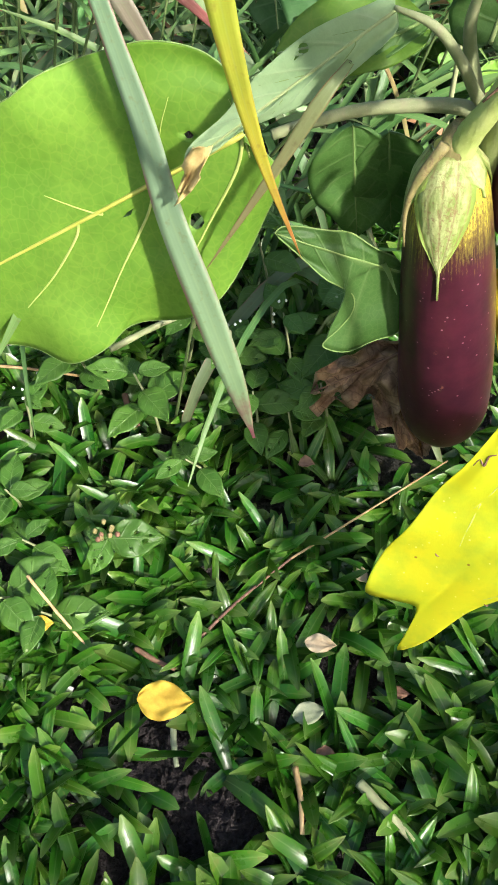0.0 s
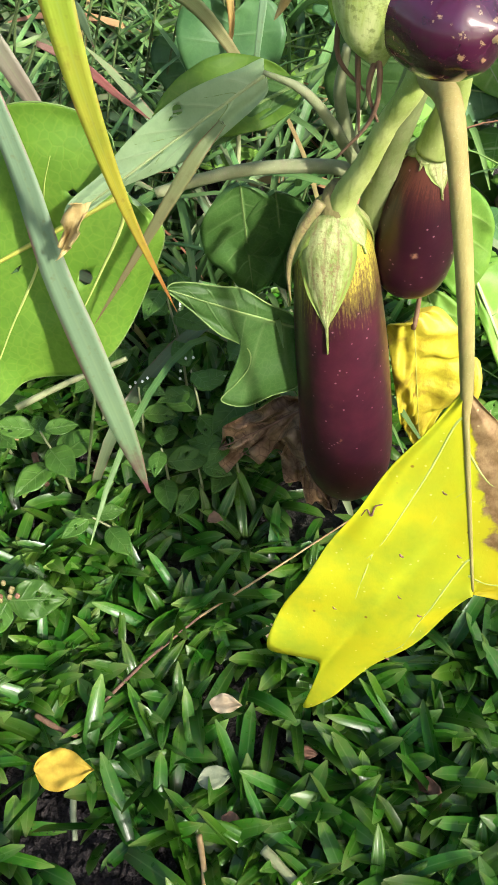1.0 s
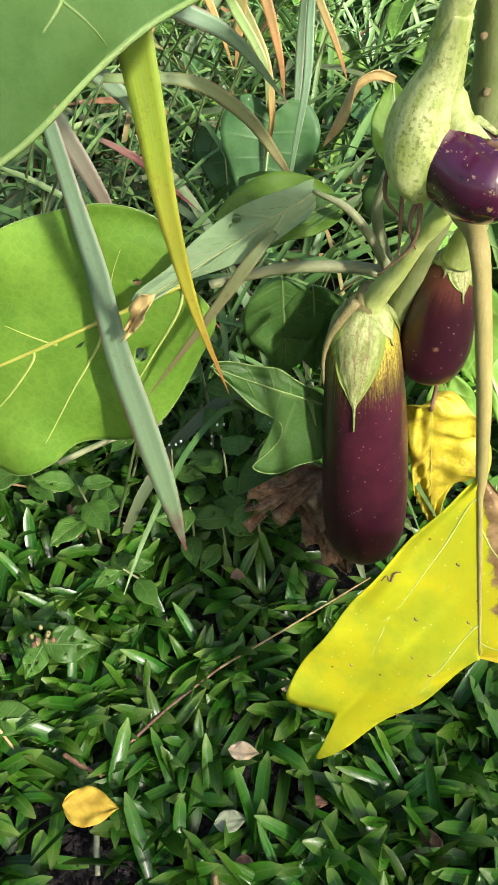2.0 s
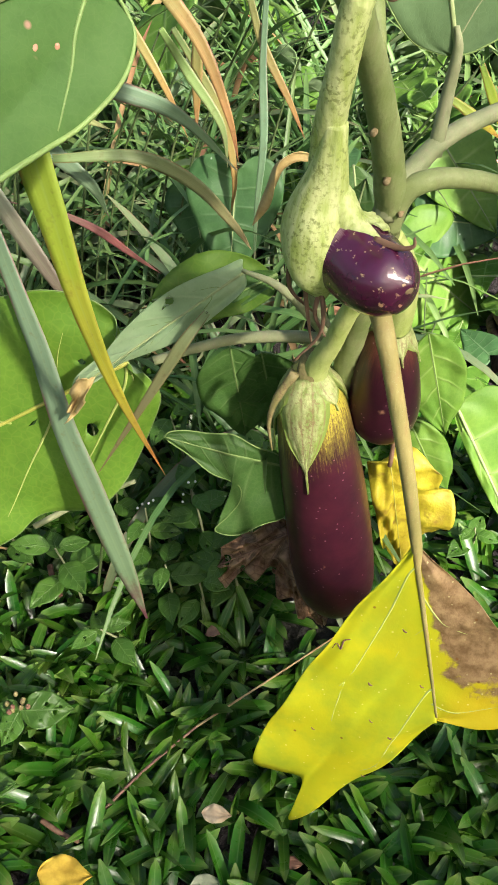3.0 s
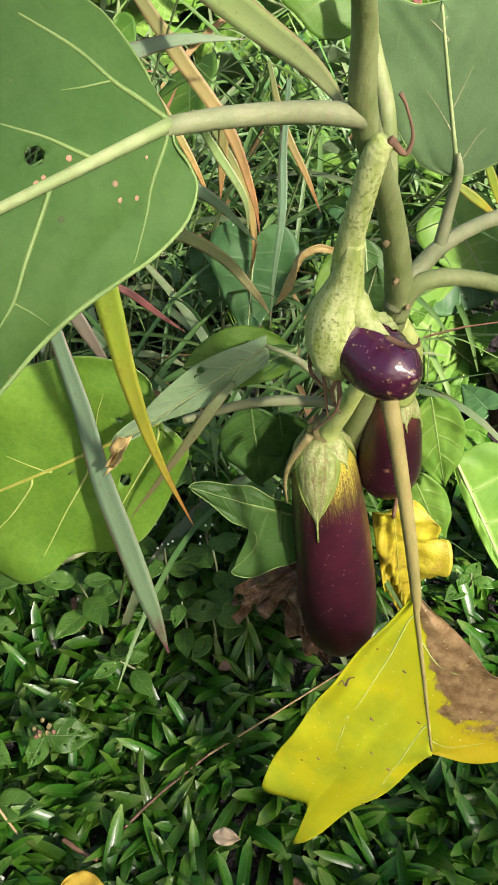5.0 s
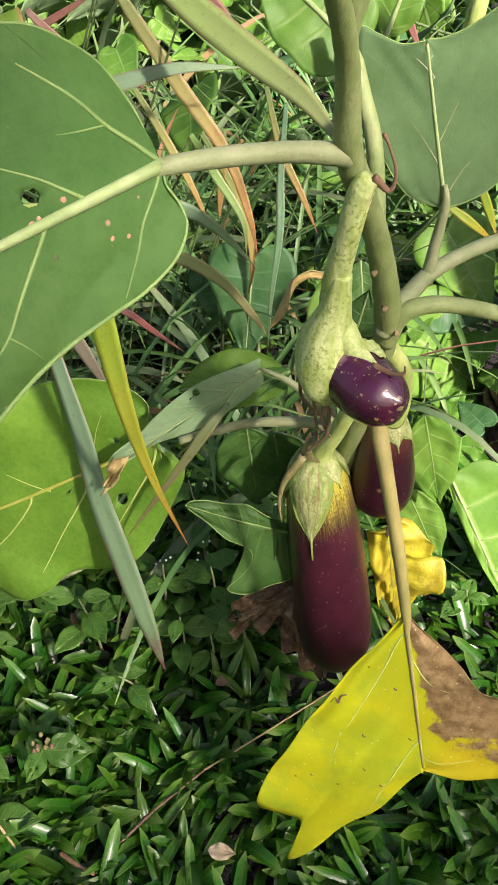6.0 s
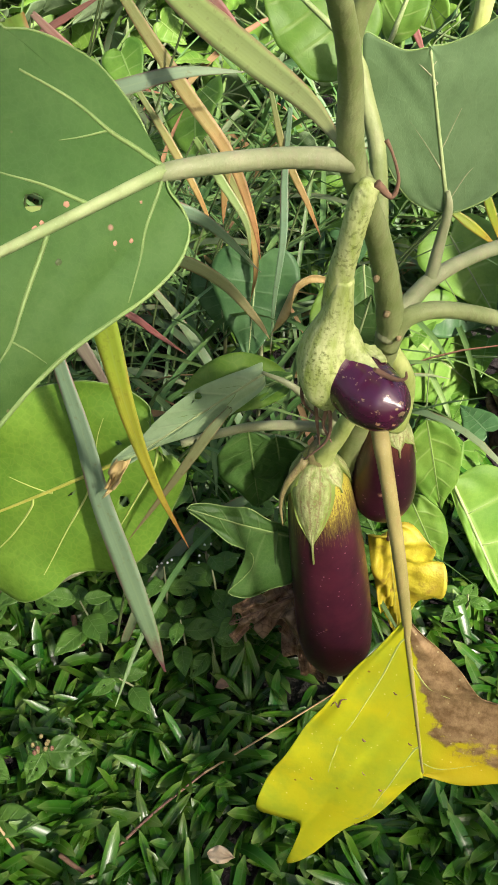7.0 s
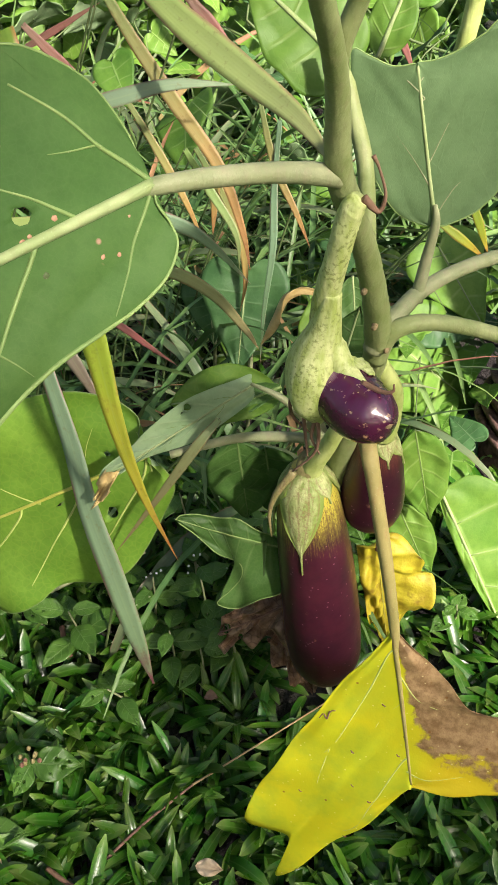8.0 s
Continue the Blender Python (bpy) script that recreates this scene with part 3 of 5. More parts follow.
    for i in range(n - 1):
        for j in range(k - 1):
            p, q, r, s = i * k + j, i * k + j + 1, (i + 1) * k + j + 1, (i + 1) * k + j
            f.append((p, s, r, q))
            f.append((p + m, q + m, r + m, s + m))
        for j, o in ((0, 0), (k - 1, 1)):
            p, s = i * k + j, (i + 1) * k + j
            f.append((p, p + m, s + m, s) if o == 0 else (p, s, s + m, p + m))
    f.append(tuple([j for j in range(k)] + [m + j for j in range(k - 1, -1, -1)]))
    return v, f, uv, None


# ---- ground ----
BARE = (((0.007, 0.211, 0.000), 0.034), ((0.040, 0.177, 0.000), 0.040), ((0.009, 0.146, 0.000), 0.026), ((0.128, 0.276, 0.000), 0.016), ((0.044, 0.432, 0.000), 0.018), ((-0.008, 0.453, 0.000), 0.014), ((0.288, 1.150, 0.000), 0.15), ((0.12, 0.50, 0.0), 0.05))


def ground_height(x, y):
    return 0.006 * noise.noise(Vector((x * 9, y * 9, 0.3))) + 0.012 * noise.noise(Vector((x * 2.5, y * 2.5, 1.7))) - 0.006


def build_ground():
    xs = np.concatenate([np.array([-2000, -300, -60, -15, -5, -2.5]), np.linspace(-1.3, 1.3, 105), np.array([2.5, 5, 15, 60, 300, 2000])])
    ys = np.concatenate([np.array([-2000, -300, -60, -15, -5, -2, -0.8]), np.linspace(-0.2, 2.2, 97), np.array([3.5, 6, 15, 60, 300, 2000])])
    v = [(x, y, ground_height(x, y) if abs(x) < 1.3 and -0.2 < y < 2.2 else -0.008) for y in ys for x in xs]
    w = len(xs)
    f = [(j * w + i, j * w + i + 1, (j + 1) * w + i + 1, (j + 1) * w + i) for j in range(len(ys) - 1) for i in range(w - 1)]
    ob = part("ground", (v, f, None, None), SOIL)
    tagged(ob, "dark crumbly bare garden soil under the turf", "ground", kind="structure")


build_ground()



def build_clods():
    """Crumbs of earth on the worn patches."""
    r = np.random.default_rng(15)
    v, f = [], []
    for (px, py, _), reach in BARE[:6]:
        for k in range(int(9000 * reach * 2)):
            a, d = r.uniform(0, 6.28), reach * 1.25 * math.sqrt(r.random())
            x, y = px + d * math.cos(a), py + d * math.sin(a)
            size = 0.0012 + 0.0042 * r.random() ** 4
            o = len(v)
            c = np.array((x, y, ground_height(x, y) + 0.3 * size))
            for q in ((1, 0, 0), (0, 1, 0), (-1, 0, 0), (0, -1, 0), (0, 0, 1), (0, 0, -1)):
                v.append(c + np.array(q) * size * r.uniform(0.6, 1.3) + r.normal(size=3) * size * 0.25)
            for p, q, t in ((0, 1, 4), (1, 2, 4), (2, 3, 4), (3, 0, 4), (1, 0, 5), (2, 1, 5), (3, 2, 5), (0, 3, 5)):
                f.append((o + p, o + q, o + t))
    tagged(part("soil_crumbs", (v, f, None, None), SOIL, smooth=False), "loose dark crumbs of garden soil", "soil", kind="stuff")


build_clods()

# ---- the eggplant bush ----
bush = thing("eggplant_bush", "eggplant bush with purple fruit and large lobed leaves", "plant", (0.13, 0.53, 0.0))


def on_bush(name, geo, mat, parent=None, label="", smooth=True):
    """A part of the bush, made in world places."""
    v, f, uv, ix = geo
    if parent is None:
        v = [np.asarray(p) - np.array(bush.location) for p in v]
        return part(name, (v, f, uv, ix), mat, bush, label, smooth)
    v = [np.asarray(p) - np.array(bush.location) for p in v]
    return part(name, (v, f, uv, ix), mat, parent, label, smooth)


def bush_leaf(shape, front, back, label="", rows=34, cols=11, holes=(), rib=None, rib_mat=None, lateral=None, lift=0.0, name="leaf", rim=None, veins=(), vein_mat=None):
    shape.base = shape.base - np.array(bush.location)
    return leaf(bush, shape, front, back, name, label, rows, cols, holes, rib, rib_mat, lateral, lift, rim=rim, veins=veins, vein_mat=vein_mat)


on_bush("main_stem", tube([(0.124, 0.262, 0.689), (0.127, 0.300, 0.661), (0.130, 0.332, 0.627), (0.130, 0.358, 0.585), (0.136, 0.376, 0.557), (0.144, 0.400, 0.523), (0.152, 0.422, 0.474), (0.151, 0.440, 0.431), (0.137, 0.475, 0.341), (0.128, 0.500, 0.247), (0.128, 0.525, 0.10), (0.13, 0.53, -0.01)],
        (0.0042, 0.0044, 0.0048, 0.0064, 0.0066, 0.0066, 0.0078, 0.0076, 0.0082, 0.0095, 0.010, 0.012), n=160, sides=24, knobs=0.035), STEM, label="hairy olive green main stem")
for at, r in (((0.144, 0.398, 0.505), 0.0016), ((0.151, 0.408, 0.479), 0.0018), ((0.159, 0.420, 0.457), 0.0014)):
    p = np.array(at) + (0, 0.0011, 0)
    on_bush("leaf_scar", tube([p + (0, 0.003, 0), p, p + (0.0002, -0.0012, 0.0004)], (r, r, r * 0.45), n=10, sides=14, knobs=0.25), SCAR, label="tan leaf scar")
on_bush("upper_branch", tube([(0.129, 0.330, 0.631), (0.132, 0.325, 0.644), (0.138, 0.320, 0.661), (0.145, 0.300, 0.686)], (0.0045, 0.004, 0.0038, 0.003), n=20), STEM)
on_bush("rear_branch", tube([(0.143, 0.415, 0.512), (0.135, 0.430, 0.559), (0.124, 0.440, 0.586), (0.112, 0.450, 0.617)], (0.005, 0.0045, 0.0045, 0.004), n=20), STEM)
on_bush("side_branch", tube([(0.151, 0.428, 0.453), (0.155, 0.428, 0.467), (0.163, 0.440, 0.474), (0.172, 0.455, 0.480), (0.189, 0.475, 0.485), (0.216, 0.500, 0.488), (0.262, 0.540, 0.485)], (0.0068, 0.0064, 0.0055, 0.0050, 0.0046, 0.0045, 0.004), n=36, sides=12, knobs=0.015), PETIOLE)
on_bush("side_branch", tube([(0.153, 0.432, 0.444), (0.158, 0.428, 0.463), (0.168, 0.430, 0.471), (0.187, 0.440, 0.470), (0.222, 0.460, 0.456), (0.276, 0.480, 0.431)], (0.0065, 0.0062, 0.0055, 0.0050, 0.0048, 0.004), n=36, sides=14, knobs=0.015), STEM)
on_bush("upper_branch", tube([(0.170, 0.560, 0.575), (0.174, 0.555, 0.594), (0.177, 0.550, 0.624), (0.180, 0.540, 0.658)], (0.0060, 0.0056, 0.0055, 0.005), n=24, sides=12, knobs=0.05), PEDICEL)
on_bush("petiole", tube([(0.171, 0.453, 0.475), (0.173, 0.456, 0.500), (0.175, 0.454, 0.524), (0.173, 0.454, 0.535)], (0.0042, 0.0034, 0.0026, 0.0012), n=20, sides=12), PETIOLE)
on_bush("petiole", tube([(0.131, 0.362, 0.579), (0.126, 0.354, 0.583), (0.107, 0.340, 0.587), (0.085, 0.320, 0.590), (0.064, 0.303, 0.590), (0.053, 0.298, 0.586)], (0.0056, 0.0052, 0.0046, 0.0044, 0.0038, 0.0020), n=26, sides=12, knobs=0.012), PETIOLE, label="thick pale hairy leaf stalk")
on_bush("petiole", tube([(0.151, 0.440, 0.414), (0.152, 0.395, 0.427), (0.159, 0.360, 0.433), (0.167, 0.350, 0.410), (0.180, 0.345, 0.359), (0.191, 0.344, 0.308), (0.197, 0.342, 0.277)], (0.0064, 0.0057, 0.0050, 0.0043, 0.0040, 0.0034, 0.0016), n=54, sides=12, knobs=0.012), TAN_PETIOLE, label="tan yellow leaf stalk")
on_bush("petiole", tube([(0.129, 0.475, 0.334), (0.108, 0.475, 0.340), (0.066, 0.468, 0.338), (0.036, 0.452, 0.336), (0.014, 0.440, 0.332)], (0.005, 0.0042, 0.0038, 0.0034, 0.003), n=26), PETIOLE)
on_bush("petiole", tube([(0.139, 0.475, 0.332), (0.121, 0.470, 0.347), (0.107, 0.455, 0.375), (0.092, 0.447, 0.394), (0.072, 0.447, 0.401)], (0.0040, 0.0034, 0.0030, 0.0024, 0.0012), n=26), PETIOLE)
on_bush("side_shoot", tube([(0.120, 0.480, 0.343), (0.109, 0.470, 0.382), (0.111, 0.460, 0.412)], (0.004, 0.0034, 0.0022), n=18), PETIOLE)
on_bush("petiole", tube([(0.170, 0.500, 0.254), (0.172, 0.500, 0.235), (0.172, 0.500, 0.214)], (0.0018, 0.0016, 0.002), n=8), WITHERED)

# the large hanging leaf
A = LeafShape((0.001, 0.430, 0.337), (-0.217, 0.395, 0.207), (0.05, -1, 0.25),
              ((0, 0.01),) + ((-0.025, 0.061), (-0.025, 0.117), (0.065, 0.191), (0.182, 0.277), (0.265, 0.313), (0.371, 0.321), (0.501, 0.285), (0.584, 0.303), (0.719, 0.301), (0.806, 0.241), (0.897, 0.183)) + ((0.95, 0.15), (1, 0)),
              ((0, 0.01),) + ((-0.009, 0.059), (-0.034, 0.113), (-0.001, 0.186), (0.074, 0.243), (0.172, 0.271), (0.327, 0.301), (0.425, 0.296), (0.575, 0.308)) + ((0.85, 0.3), (1, 0)),
              sag=0.02, ripple=0.04, pucker=0.0015, veins=4, seed=2, sweep=0.2, ribs=((0.008, 0.14, 0.32, 0.55), (0.008, 0.10, 0.26, 0.5)))
bush_leaf(A, GREEN_LEAF, PALE_UNDER, "broad bright green leaf with yellow veins and insect holes", 70, 26,
          holes=((*((0.193, 0.120)), -0.020), (*((0.324, 0.034)), -0.006), (*((0.106, -0.053)), -0.010), (*((0.481, 0.234)), -0.006), (*((0.321, -0.160)), -0.004)), rib=(0.0017, 0.0006), rib_mat=YELLOW_VEIN, rim=0.0004, lift=0.0006, vein_mat=LEAF_VEIN,
          veins=((0.0011, ((0.281, 0.051), (0.348, 0.095), (0.424, 0.143), (0.568, 0.241))), (0.0007, ((0.390, 0.006), (0.447, -0.044), (0.494, -0.087))), (0.0011, ((0.480, 0.028), (0.593, 0.084), (0.720, 0.127))), (0.0012, ((0.050, 0.058), (0.164, 0.132), (0.257, 0.193))), (0.0006, ((0.241, 0.013), (0.159, -0.085), (0.099, -0.138))), (0.0006, ((0.009, 0.046), (-0.001, -0.014), (-0.005, -0.075)))))

# the folded leaf that shows its pale underside
B = LeafShape((0.073, 0.447, 0.400), (-0.022, 0.392, 0.338), (0.1, -1, 0.45),
              ((0, 0.02), (0.038, 0.065), (0.171, 0.085), (0.390, 0.094), (0.576, 0.058), (0.728, 0.024), (0.870, 0.026), (1, 0)),
              ((0, 0.02), (-0.025, 0.055), (0.068, 0.073), (0.189, 0.103), (0.318, 0.123), (0.462, 0.120), (0.620, 0.098), (0.756, 0.065), (0.927, 0.050), (1, 0)),
              sag=0.01, curl=(-0.8, -0.5), ripple=0.02, pucker=0.003, veins=6, seed=5)
bush_leaf(B, PALE_UNDER, GREEN_LEAF, "folded leaf showing its pale felted underside", 60, 20, holes=((0.36, -0.088, -0.020), (0.40, -0.075, -0.012), (0.62, -0.06, -0.006)), rib=(0.0010, 0.0006), veins=((0.0005, ((0.15, -0.02), (0.24, -0.06), (0.30, -0.10))), (0.0005, ((0.42, -0.01), (0.52, -0.05), (0.58, -0.08))), (0.0005, ((0.20, 0.02), (0.30, 0.05), (0.36, 0.08))), (0.0005, ((0.5, 0.01), (0.56, 0.03), (0.6, 0.045)))))
B3 = LeafShape((0.090, 0.462, 0.392), (0.006, 0.432, 0.351), (0.0, -0.8, 0.7),
               ((0, 0.02), (0.1, 0.06), (0.4, 0.10), (0.7, 0.07), (1, 0)), ((0, 0.02), (0.15, 0.09), (0.4, 0.13), (0.7, 0.09), (1, 0)), curl=(1, 1), seed=8)
bush_leaf(B3, SHADE_LEAF, PALE_UNDER, "", 30, 10, rib=(0.0012, 0.0006), rib_mat=GREEN_VEIN)
B2 = LeafShape((0.091, 0.462, 0.387), (0.014, 0.445, 0.374), (0.0, -0.75, 0.8),
               ((0, 0.02), (0.1, 0.14), (0.4, 0.22), (0.7, 0.18), (1, 0)), ((0, 0.02), (0.15, 0.18), (0.4, 0.30), (0.7, 0.26), (0.9, 0.12), (1, 0)), curl=(1, 1), seed=6)
bush_leaf(B2, GREEN_LEAF, PALE_UNDER, "", 30, 10, rib=(0.0015, 0.0007))
on_bush("dry_tip", LeafShape((-0.009, 0.390, 0.352), (-0.025, 0.388, 0.320), (0, -1, 0.3), ((0, 0.08), (0.4, 0.17), (0.8, 0.10), (1, 0)), ((0, 0.12), (0.3, 0.18), (0.7, 0.06), (1, 0)), curl=(5, 4), ripple=0.2, seed=9).mesh(14, 6), [DRY_TIP, DRY_TIP], label="withered tan leaf tip")

# the near leaf on the thick stalk
C = LeafShape((0.064, 0.303, 0.591), (-0.015, 0.192, 0.568), (0.57, -0.72, 0.355),
              ((0, 0.01),) + ((0.015, 0.053), (-0.002, 0.117), (0.005, 0.184), (0.082, 0.251), (0.210, 0.293), (0.330, 0.302), (0.463, 0.313), (0.604, 0.350), (0.733, 0.390), (0.852, 0.418), (0.970, 0.425), (1.067, 0.376)) + ((1.18, 0.12), (1.22, 0)),
              ((0, 0.01),) + ((-0.001, 0.062), (0.001, 0.157), (0.028, 0.262), (0.069, 0.335), (0.172, 0.426), (0.250, 0.464), (0.351, 0.479)) + ((0.98, 0.28), (1.16, 0.12), (1.22, 0)),
              sag=0.0, curl=(-0.15, -0.1), ripple=0.018, pucker=0.003, veins=4, seed=12, sweep=0.14, ribs=((0.004, 0.26, 0.5), (0.006, 0.16, 0.42)))
bush_leaf(C, NEAR_LEAF, PALE_UNDER, "large green leaf with a thick pale midrib and pink blemishes", 80, 30, holes=((*((0.395, -0.075)), -0.027),), rib=(0.0030, 0.0014), lift=0.0004, rim=(0.0011, 0.0005), vein_mat=GREEN_VEIN,
          veins=((0.0014, ((-0.003, -0.003), (0.054, -0.083), (0.111, -0.154), (0.178, -0.263), (0.270, -0.372))), (0.0005, ((0.117, -0.156), (0.195, -0.169), (0.257, -0.184))), (0.0011, ((0.251, -0.005), (0.302, -0.056), (0.353, -0.106), (0.446, -0.180))), (0.0009, ((0.045, 0.046), (0.124, 0.117), (0.177, 0.186), (0.271, 0.280))), (0.0012, ((0.422, 0.035), (0.540, 0.139), (0.620, 0.213), (0.687, 0.252))), (0.0005, ((0.622, 0.216), (0.594, 0.259), (0.563, 0.315)))))

# the upright leaf beside the stem
D = LeafShape((0.175, 0.455, 0.522), (0.153, 0.450, 0.608), (0.1, -1, 0.3),
              ((0, 0.01),) + ((0.032, 0.097), (0.138, 0.226), (0.403, 0.331), (0.655, 0.363), (0.891, 0.383), (1.146, 0.350), (1.094, 0.250), (1.016, 0.135)) + ((1, 0),),
              ((0, 0.01),) + ((0.003, 0.094), (0.056, 0.271), (0.196, 0.447), (0.437, 0.617), (0.820, 0.624), (1.116, 0.483), (1.071, 0.368), (1.013, 0.237), (0.988, 0.096)) + ((1, 0),),
              sag=-0.02, ripple=0.02, pucker=0.003, veins=4, seed=15, sweep=0.5, ribs=((0.10, 0.33, 0.62), (0.06, 0.3, 0.6)))
bush_leaf(D, GREY_LEAF, PALE_UNDER, "grey-green lobed leaf with pale veins", 50, 18, rib=(0.0014, 0.0008), rim=0.0004, vein_mat=PETIOLE,
          veins=((0.0007, ((0.238, -0.004), (0.416, 0.067), (0.572, 0.140), (0.712, 0.212))), (0.0006, ((0.432, -0.022), (0.552, -0.099), (0.634, -0.152), (0.705, -0.215))), (0.0006, ((0.068, -0.009), (0.211, -0.128), (0.275, -0.217), (0.329, -0.294))), (0.0006, ((0.801, -0.016), (0.907, 0.059), (0.992, 0.138))), (0.0004, ((0.897, -0.009), (0.941, -0.061), (0.962, -0.103)))))
E2 = LeafShape((0.119, 0.600, 0.573), (0.135, 0.620, 0.622), (0.0, -0.8, 0.6), OVAL, OVAL, sag=0.05, veins=5, seed=22)
bush_leaf(E2, SUNLIT_LEAF, PALE_UNDER, "", 24, 9, rib=(0.0020, 0.0009))
E1 = LeafShape((0.113, 0.470, 0.599), (0.055, 0.480, 0.639), (0.0, -0.8, 0.6), EGG_EDGE, EGG_EDGE, sag=0.05, veins=5, seed=21)
bush_leaf(E1, SUNLIT_LEAF, PALE_UNDER, "", 40, 14, rib=(0.0020, 0.0009))

# the yellow leaf
F = LeafShape((0.191, 0.344, 0.304), (0.223, 0.322, 0.169), (0.0, -1, 0.2),
              ((0, 0.01),) + ((0.024, 0.031), (0.122, 0.094), (0.254, 0.172), (0.338, 0.231), (0.458, 0.300), (0.497, 0.374), (0.537, 0.473), (0.581, 0.620), (0.875, 0.670), (1.015, 0.463), (1.029, 0.330), (1.039, 0.167)) + ((1, 0),),
              ((0, 0.01),) + ((0.026, 0.024), (0.129, 0.110), (0.273, 0.230), (0.541, 0.427), (0.791, 0.606), (1.085, 0.804), (1.276, 0.910), (1.394, 0.927), (1.429, 0.829), (1.453, 0.720), (1.508, 0.706), (1.637, 0.764), (1.769, 0.818), (1.703, 0.709), (1.502, 0.490), (1.288, 0.253), (1.117, 0.091)) + ((1, 0),),
              sag=-0.01, curl=(-0.2, -0.05), ripple=0.025, pucker=0.006, veins=4, seed=31, sweep=0.8)
bush_leaf(F, YELLOW, YELLOW, "yellowing leaf with a dry brown half", 90, 28, rib=(0.0021, 0.0009), rib_mat=TAN_PETIOLE, lift=0.0, vein_mat=LEAF_VEIN,
          veins=((0.0009, ((0.145, -0.040), (0.341, -0.133), (0.570, -0.259), (0.771, -0.383), (0.957, -0.571))), (0.0005, ((0.784, -0.390), (0.990, -0.472), (1.214, -0.531))), (0.0009, ((0.832, -0.033), (0.988, -0.124), (1.151, -0.217), (1.323, -0.323), (1.395, -0.490))), (0.0009, ((0.281, 0.008), (0.374, 0.047), (0.443, 0.099), (0.525, 0.235))), (0.0008, ((0.902, -0.008), (0.942, 0.080), (0.928, 0.224), (0.894, 0.358))), (0.0004, ((0.540, -0.098), (0.659, -0.163), (0.799, -0.199)))))
G = LeafShape((0.171, 0.500, 0.223), (0.195, 0.495, 0.100), (0.1, -1, 0.3),
              ((0, 0.02),) + ((-0.007, 0.054), (-0.001, 0.135), (0.135, 0.251), (0.207, 0.304), (0.321, 0.277), (0.391, 0.366), (0.544, 0.350), (0.678, 0.248), (0.769, 0.124)) + ((1, 0),),
              ((0, 0.02),) + ((0.009, 0.060), (0.054, 0.139), (0.291, 0.139), (0.569, 0.122), (0.802, 0.100), (0.925, 0.056)) + ((1, 0),), ripple=0.09, pucker=0.018, curl=(-0.5, 0.3), seed=35)
bush_leaf(G, MOTTLED, MOTTLED, "small crumpled yellow leaf with brown blotches", 40, 14, rib=(0.0006, 0.0004), rib_mat=YELLOW_VEIN)

# leaves behind the large fruit
H = LeafShape((0.098, 0.475, 0.221), (0.015, 0.440, 0.267), (0.0, -0.9, 0.45),
              ((0, 0.02),) + ((-0.067, 0.138), (-0.153, 0.366), (-0.011, 0.513), (0.141, 0.616), (0.357, 0.627), (0.303, 0.479), (0.267, 0.347), (0.310, 0.237), (0.433, 0.198), (0.579, 0.166), (0.755, 0.099)) + ((1, 0),),
              ((0, 0.01),) + ((0.130, 0.074), (0.341, 0.109), (0.544, 0.142), (0.754, 0.104), (0.954, 0.055)) + ((1, 0),), ripple=0.03, sag=0.02, veins=4, seed=41, sweep=0.85)
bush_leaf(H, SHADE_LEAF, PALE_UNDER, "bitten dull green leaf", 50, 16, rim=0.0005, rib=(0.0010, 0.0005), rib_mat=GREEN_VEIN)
for base, tip, w, s in (((0.052, 0.490, 0.314), (0.060, 0.500, 0.224), 0.9, 43), ((0.073, 0.495, 0.309), (0.082, 0.510, 0.226), 0.8, 44), ((0.187, 0.600, 0.271), (0.216, 0.600, 0.166), 0.66, 45), ((0.184, 0.620, 0.160), (0.230, 0.620, 0.066), 0.62, 46)):
    e = [(x, y * w * 1.25) for x, y in OVAL]
    bush_leaf(LeafShape(base, tip, (0.2, -1, 0.4), e, e, ripple=0.04, seed=s), SHADE_LEAF if s < 45 else SUNLIT_LEAF, PALE_UNDER, "", 26, 9, rib=(0.0007, 0.0004), rib_mat=GREEN_VEIN)
R6 = LeafShape((0.225, 0.660, 0.153), (0.327, 0.620, -0.011), (0.1, -0.9, 0.5), ((0, 0.02),) + ((-0.005, 0.046), (-0.011, 0.180), (0.088, 0.291), (0.294, 0.464), (0.632, 0.409), (0.921, 0.211)) + ((1, 0),),
               ((0, 0.01),) + ((0.031, 0.025), (0.230, 0.046), (0.488, 0.051), (0.729, 0.028)) + ((1, 0),), ripple=0.02, veins=5, seed=48)
bush_leaf(R6, SUNLIT_LEAF, PALE_UNDER, "pale sunlit leaf", 40, 14, rib=(0.0018, 0.0008), lateral=0.0008)
# the withered curled shoot leaf
K1 = LeafShape((0.113, 0.470, 0.412), (0.105, 0.490, 0.453), (0.3, -1, 0.2), OVAL, OVAL, curl=(1, 1), sag=0.06, seed=51)
bush_leaf(K1, GREEN_LEAF, PALE_UNDER, "", 24, 9, rib=(0.0012, 0.0006))
on_bush("withered_leaf", blade_geo([(0.106, 0.490, 0.452), (0.095, 0.485, 0.456), (0.085, 0.480, 0.452), (0.080, 0.478, 0.439), (0.076, 0.476, 0.428), (0.072, 0.475, 0.415)], 0.011, (0.4, -0.8, 0.3), n=40, crease=0.9, base=0.35, peak=0.62, power=2.0, twist=2.2), DRY_TIP, label="withered tan rolled leaf")
K3 = LeafShape((0.121, 0.500, 0.363), (0.133, 0.520, 0.430), (0.0, -1, 0.3), EGG_EDGE, EGG_EDGE, seed=53)
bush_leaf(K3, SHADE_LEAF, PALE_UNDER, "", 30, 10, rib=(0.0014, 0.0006))
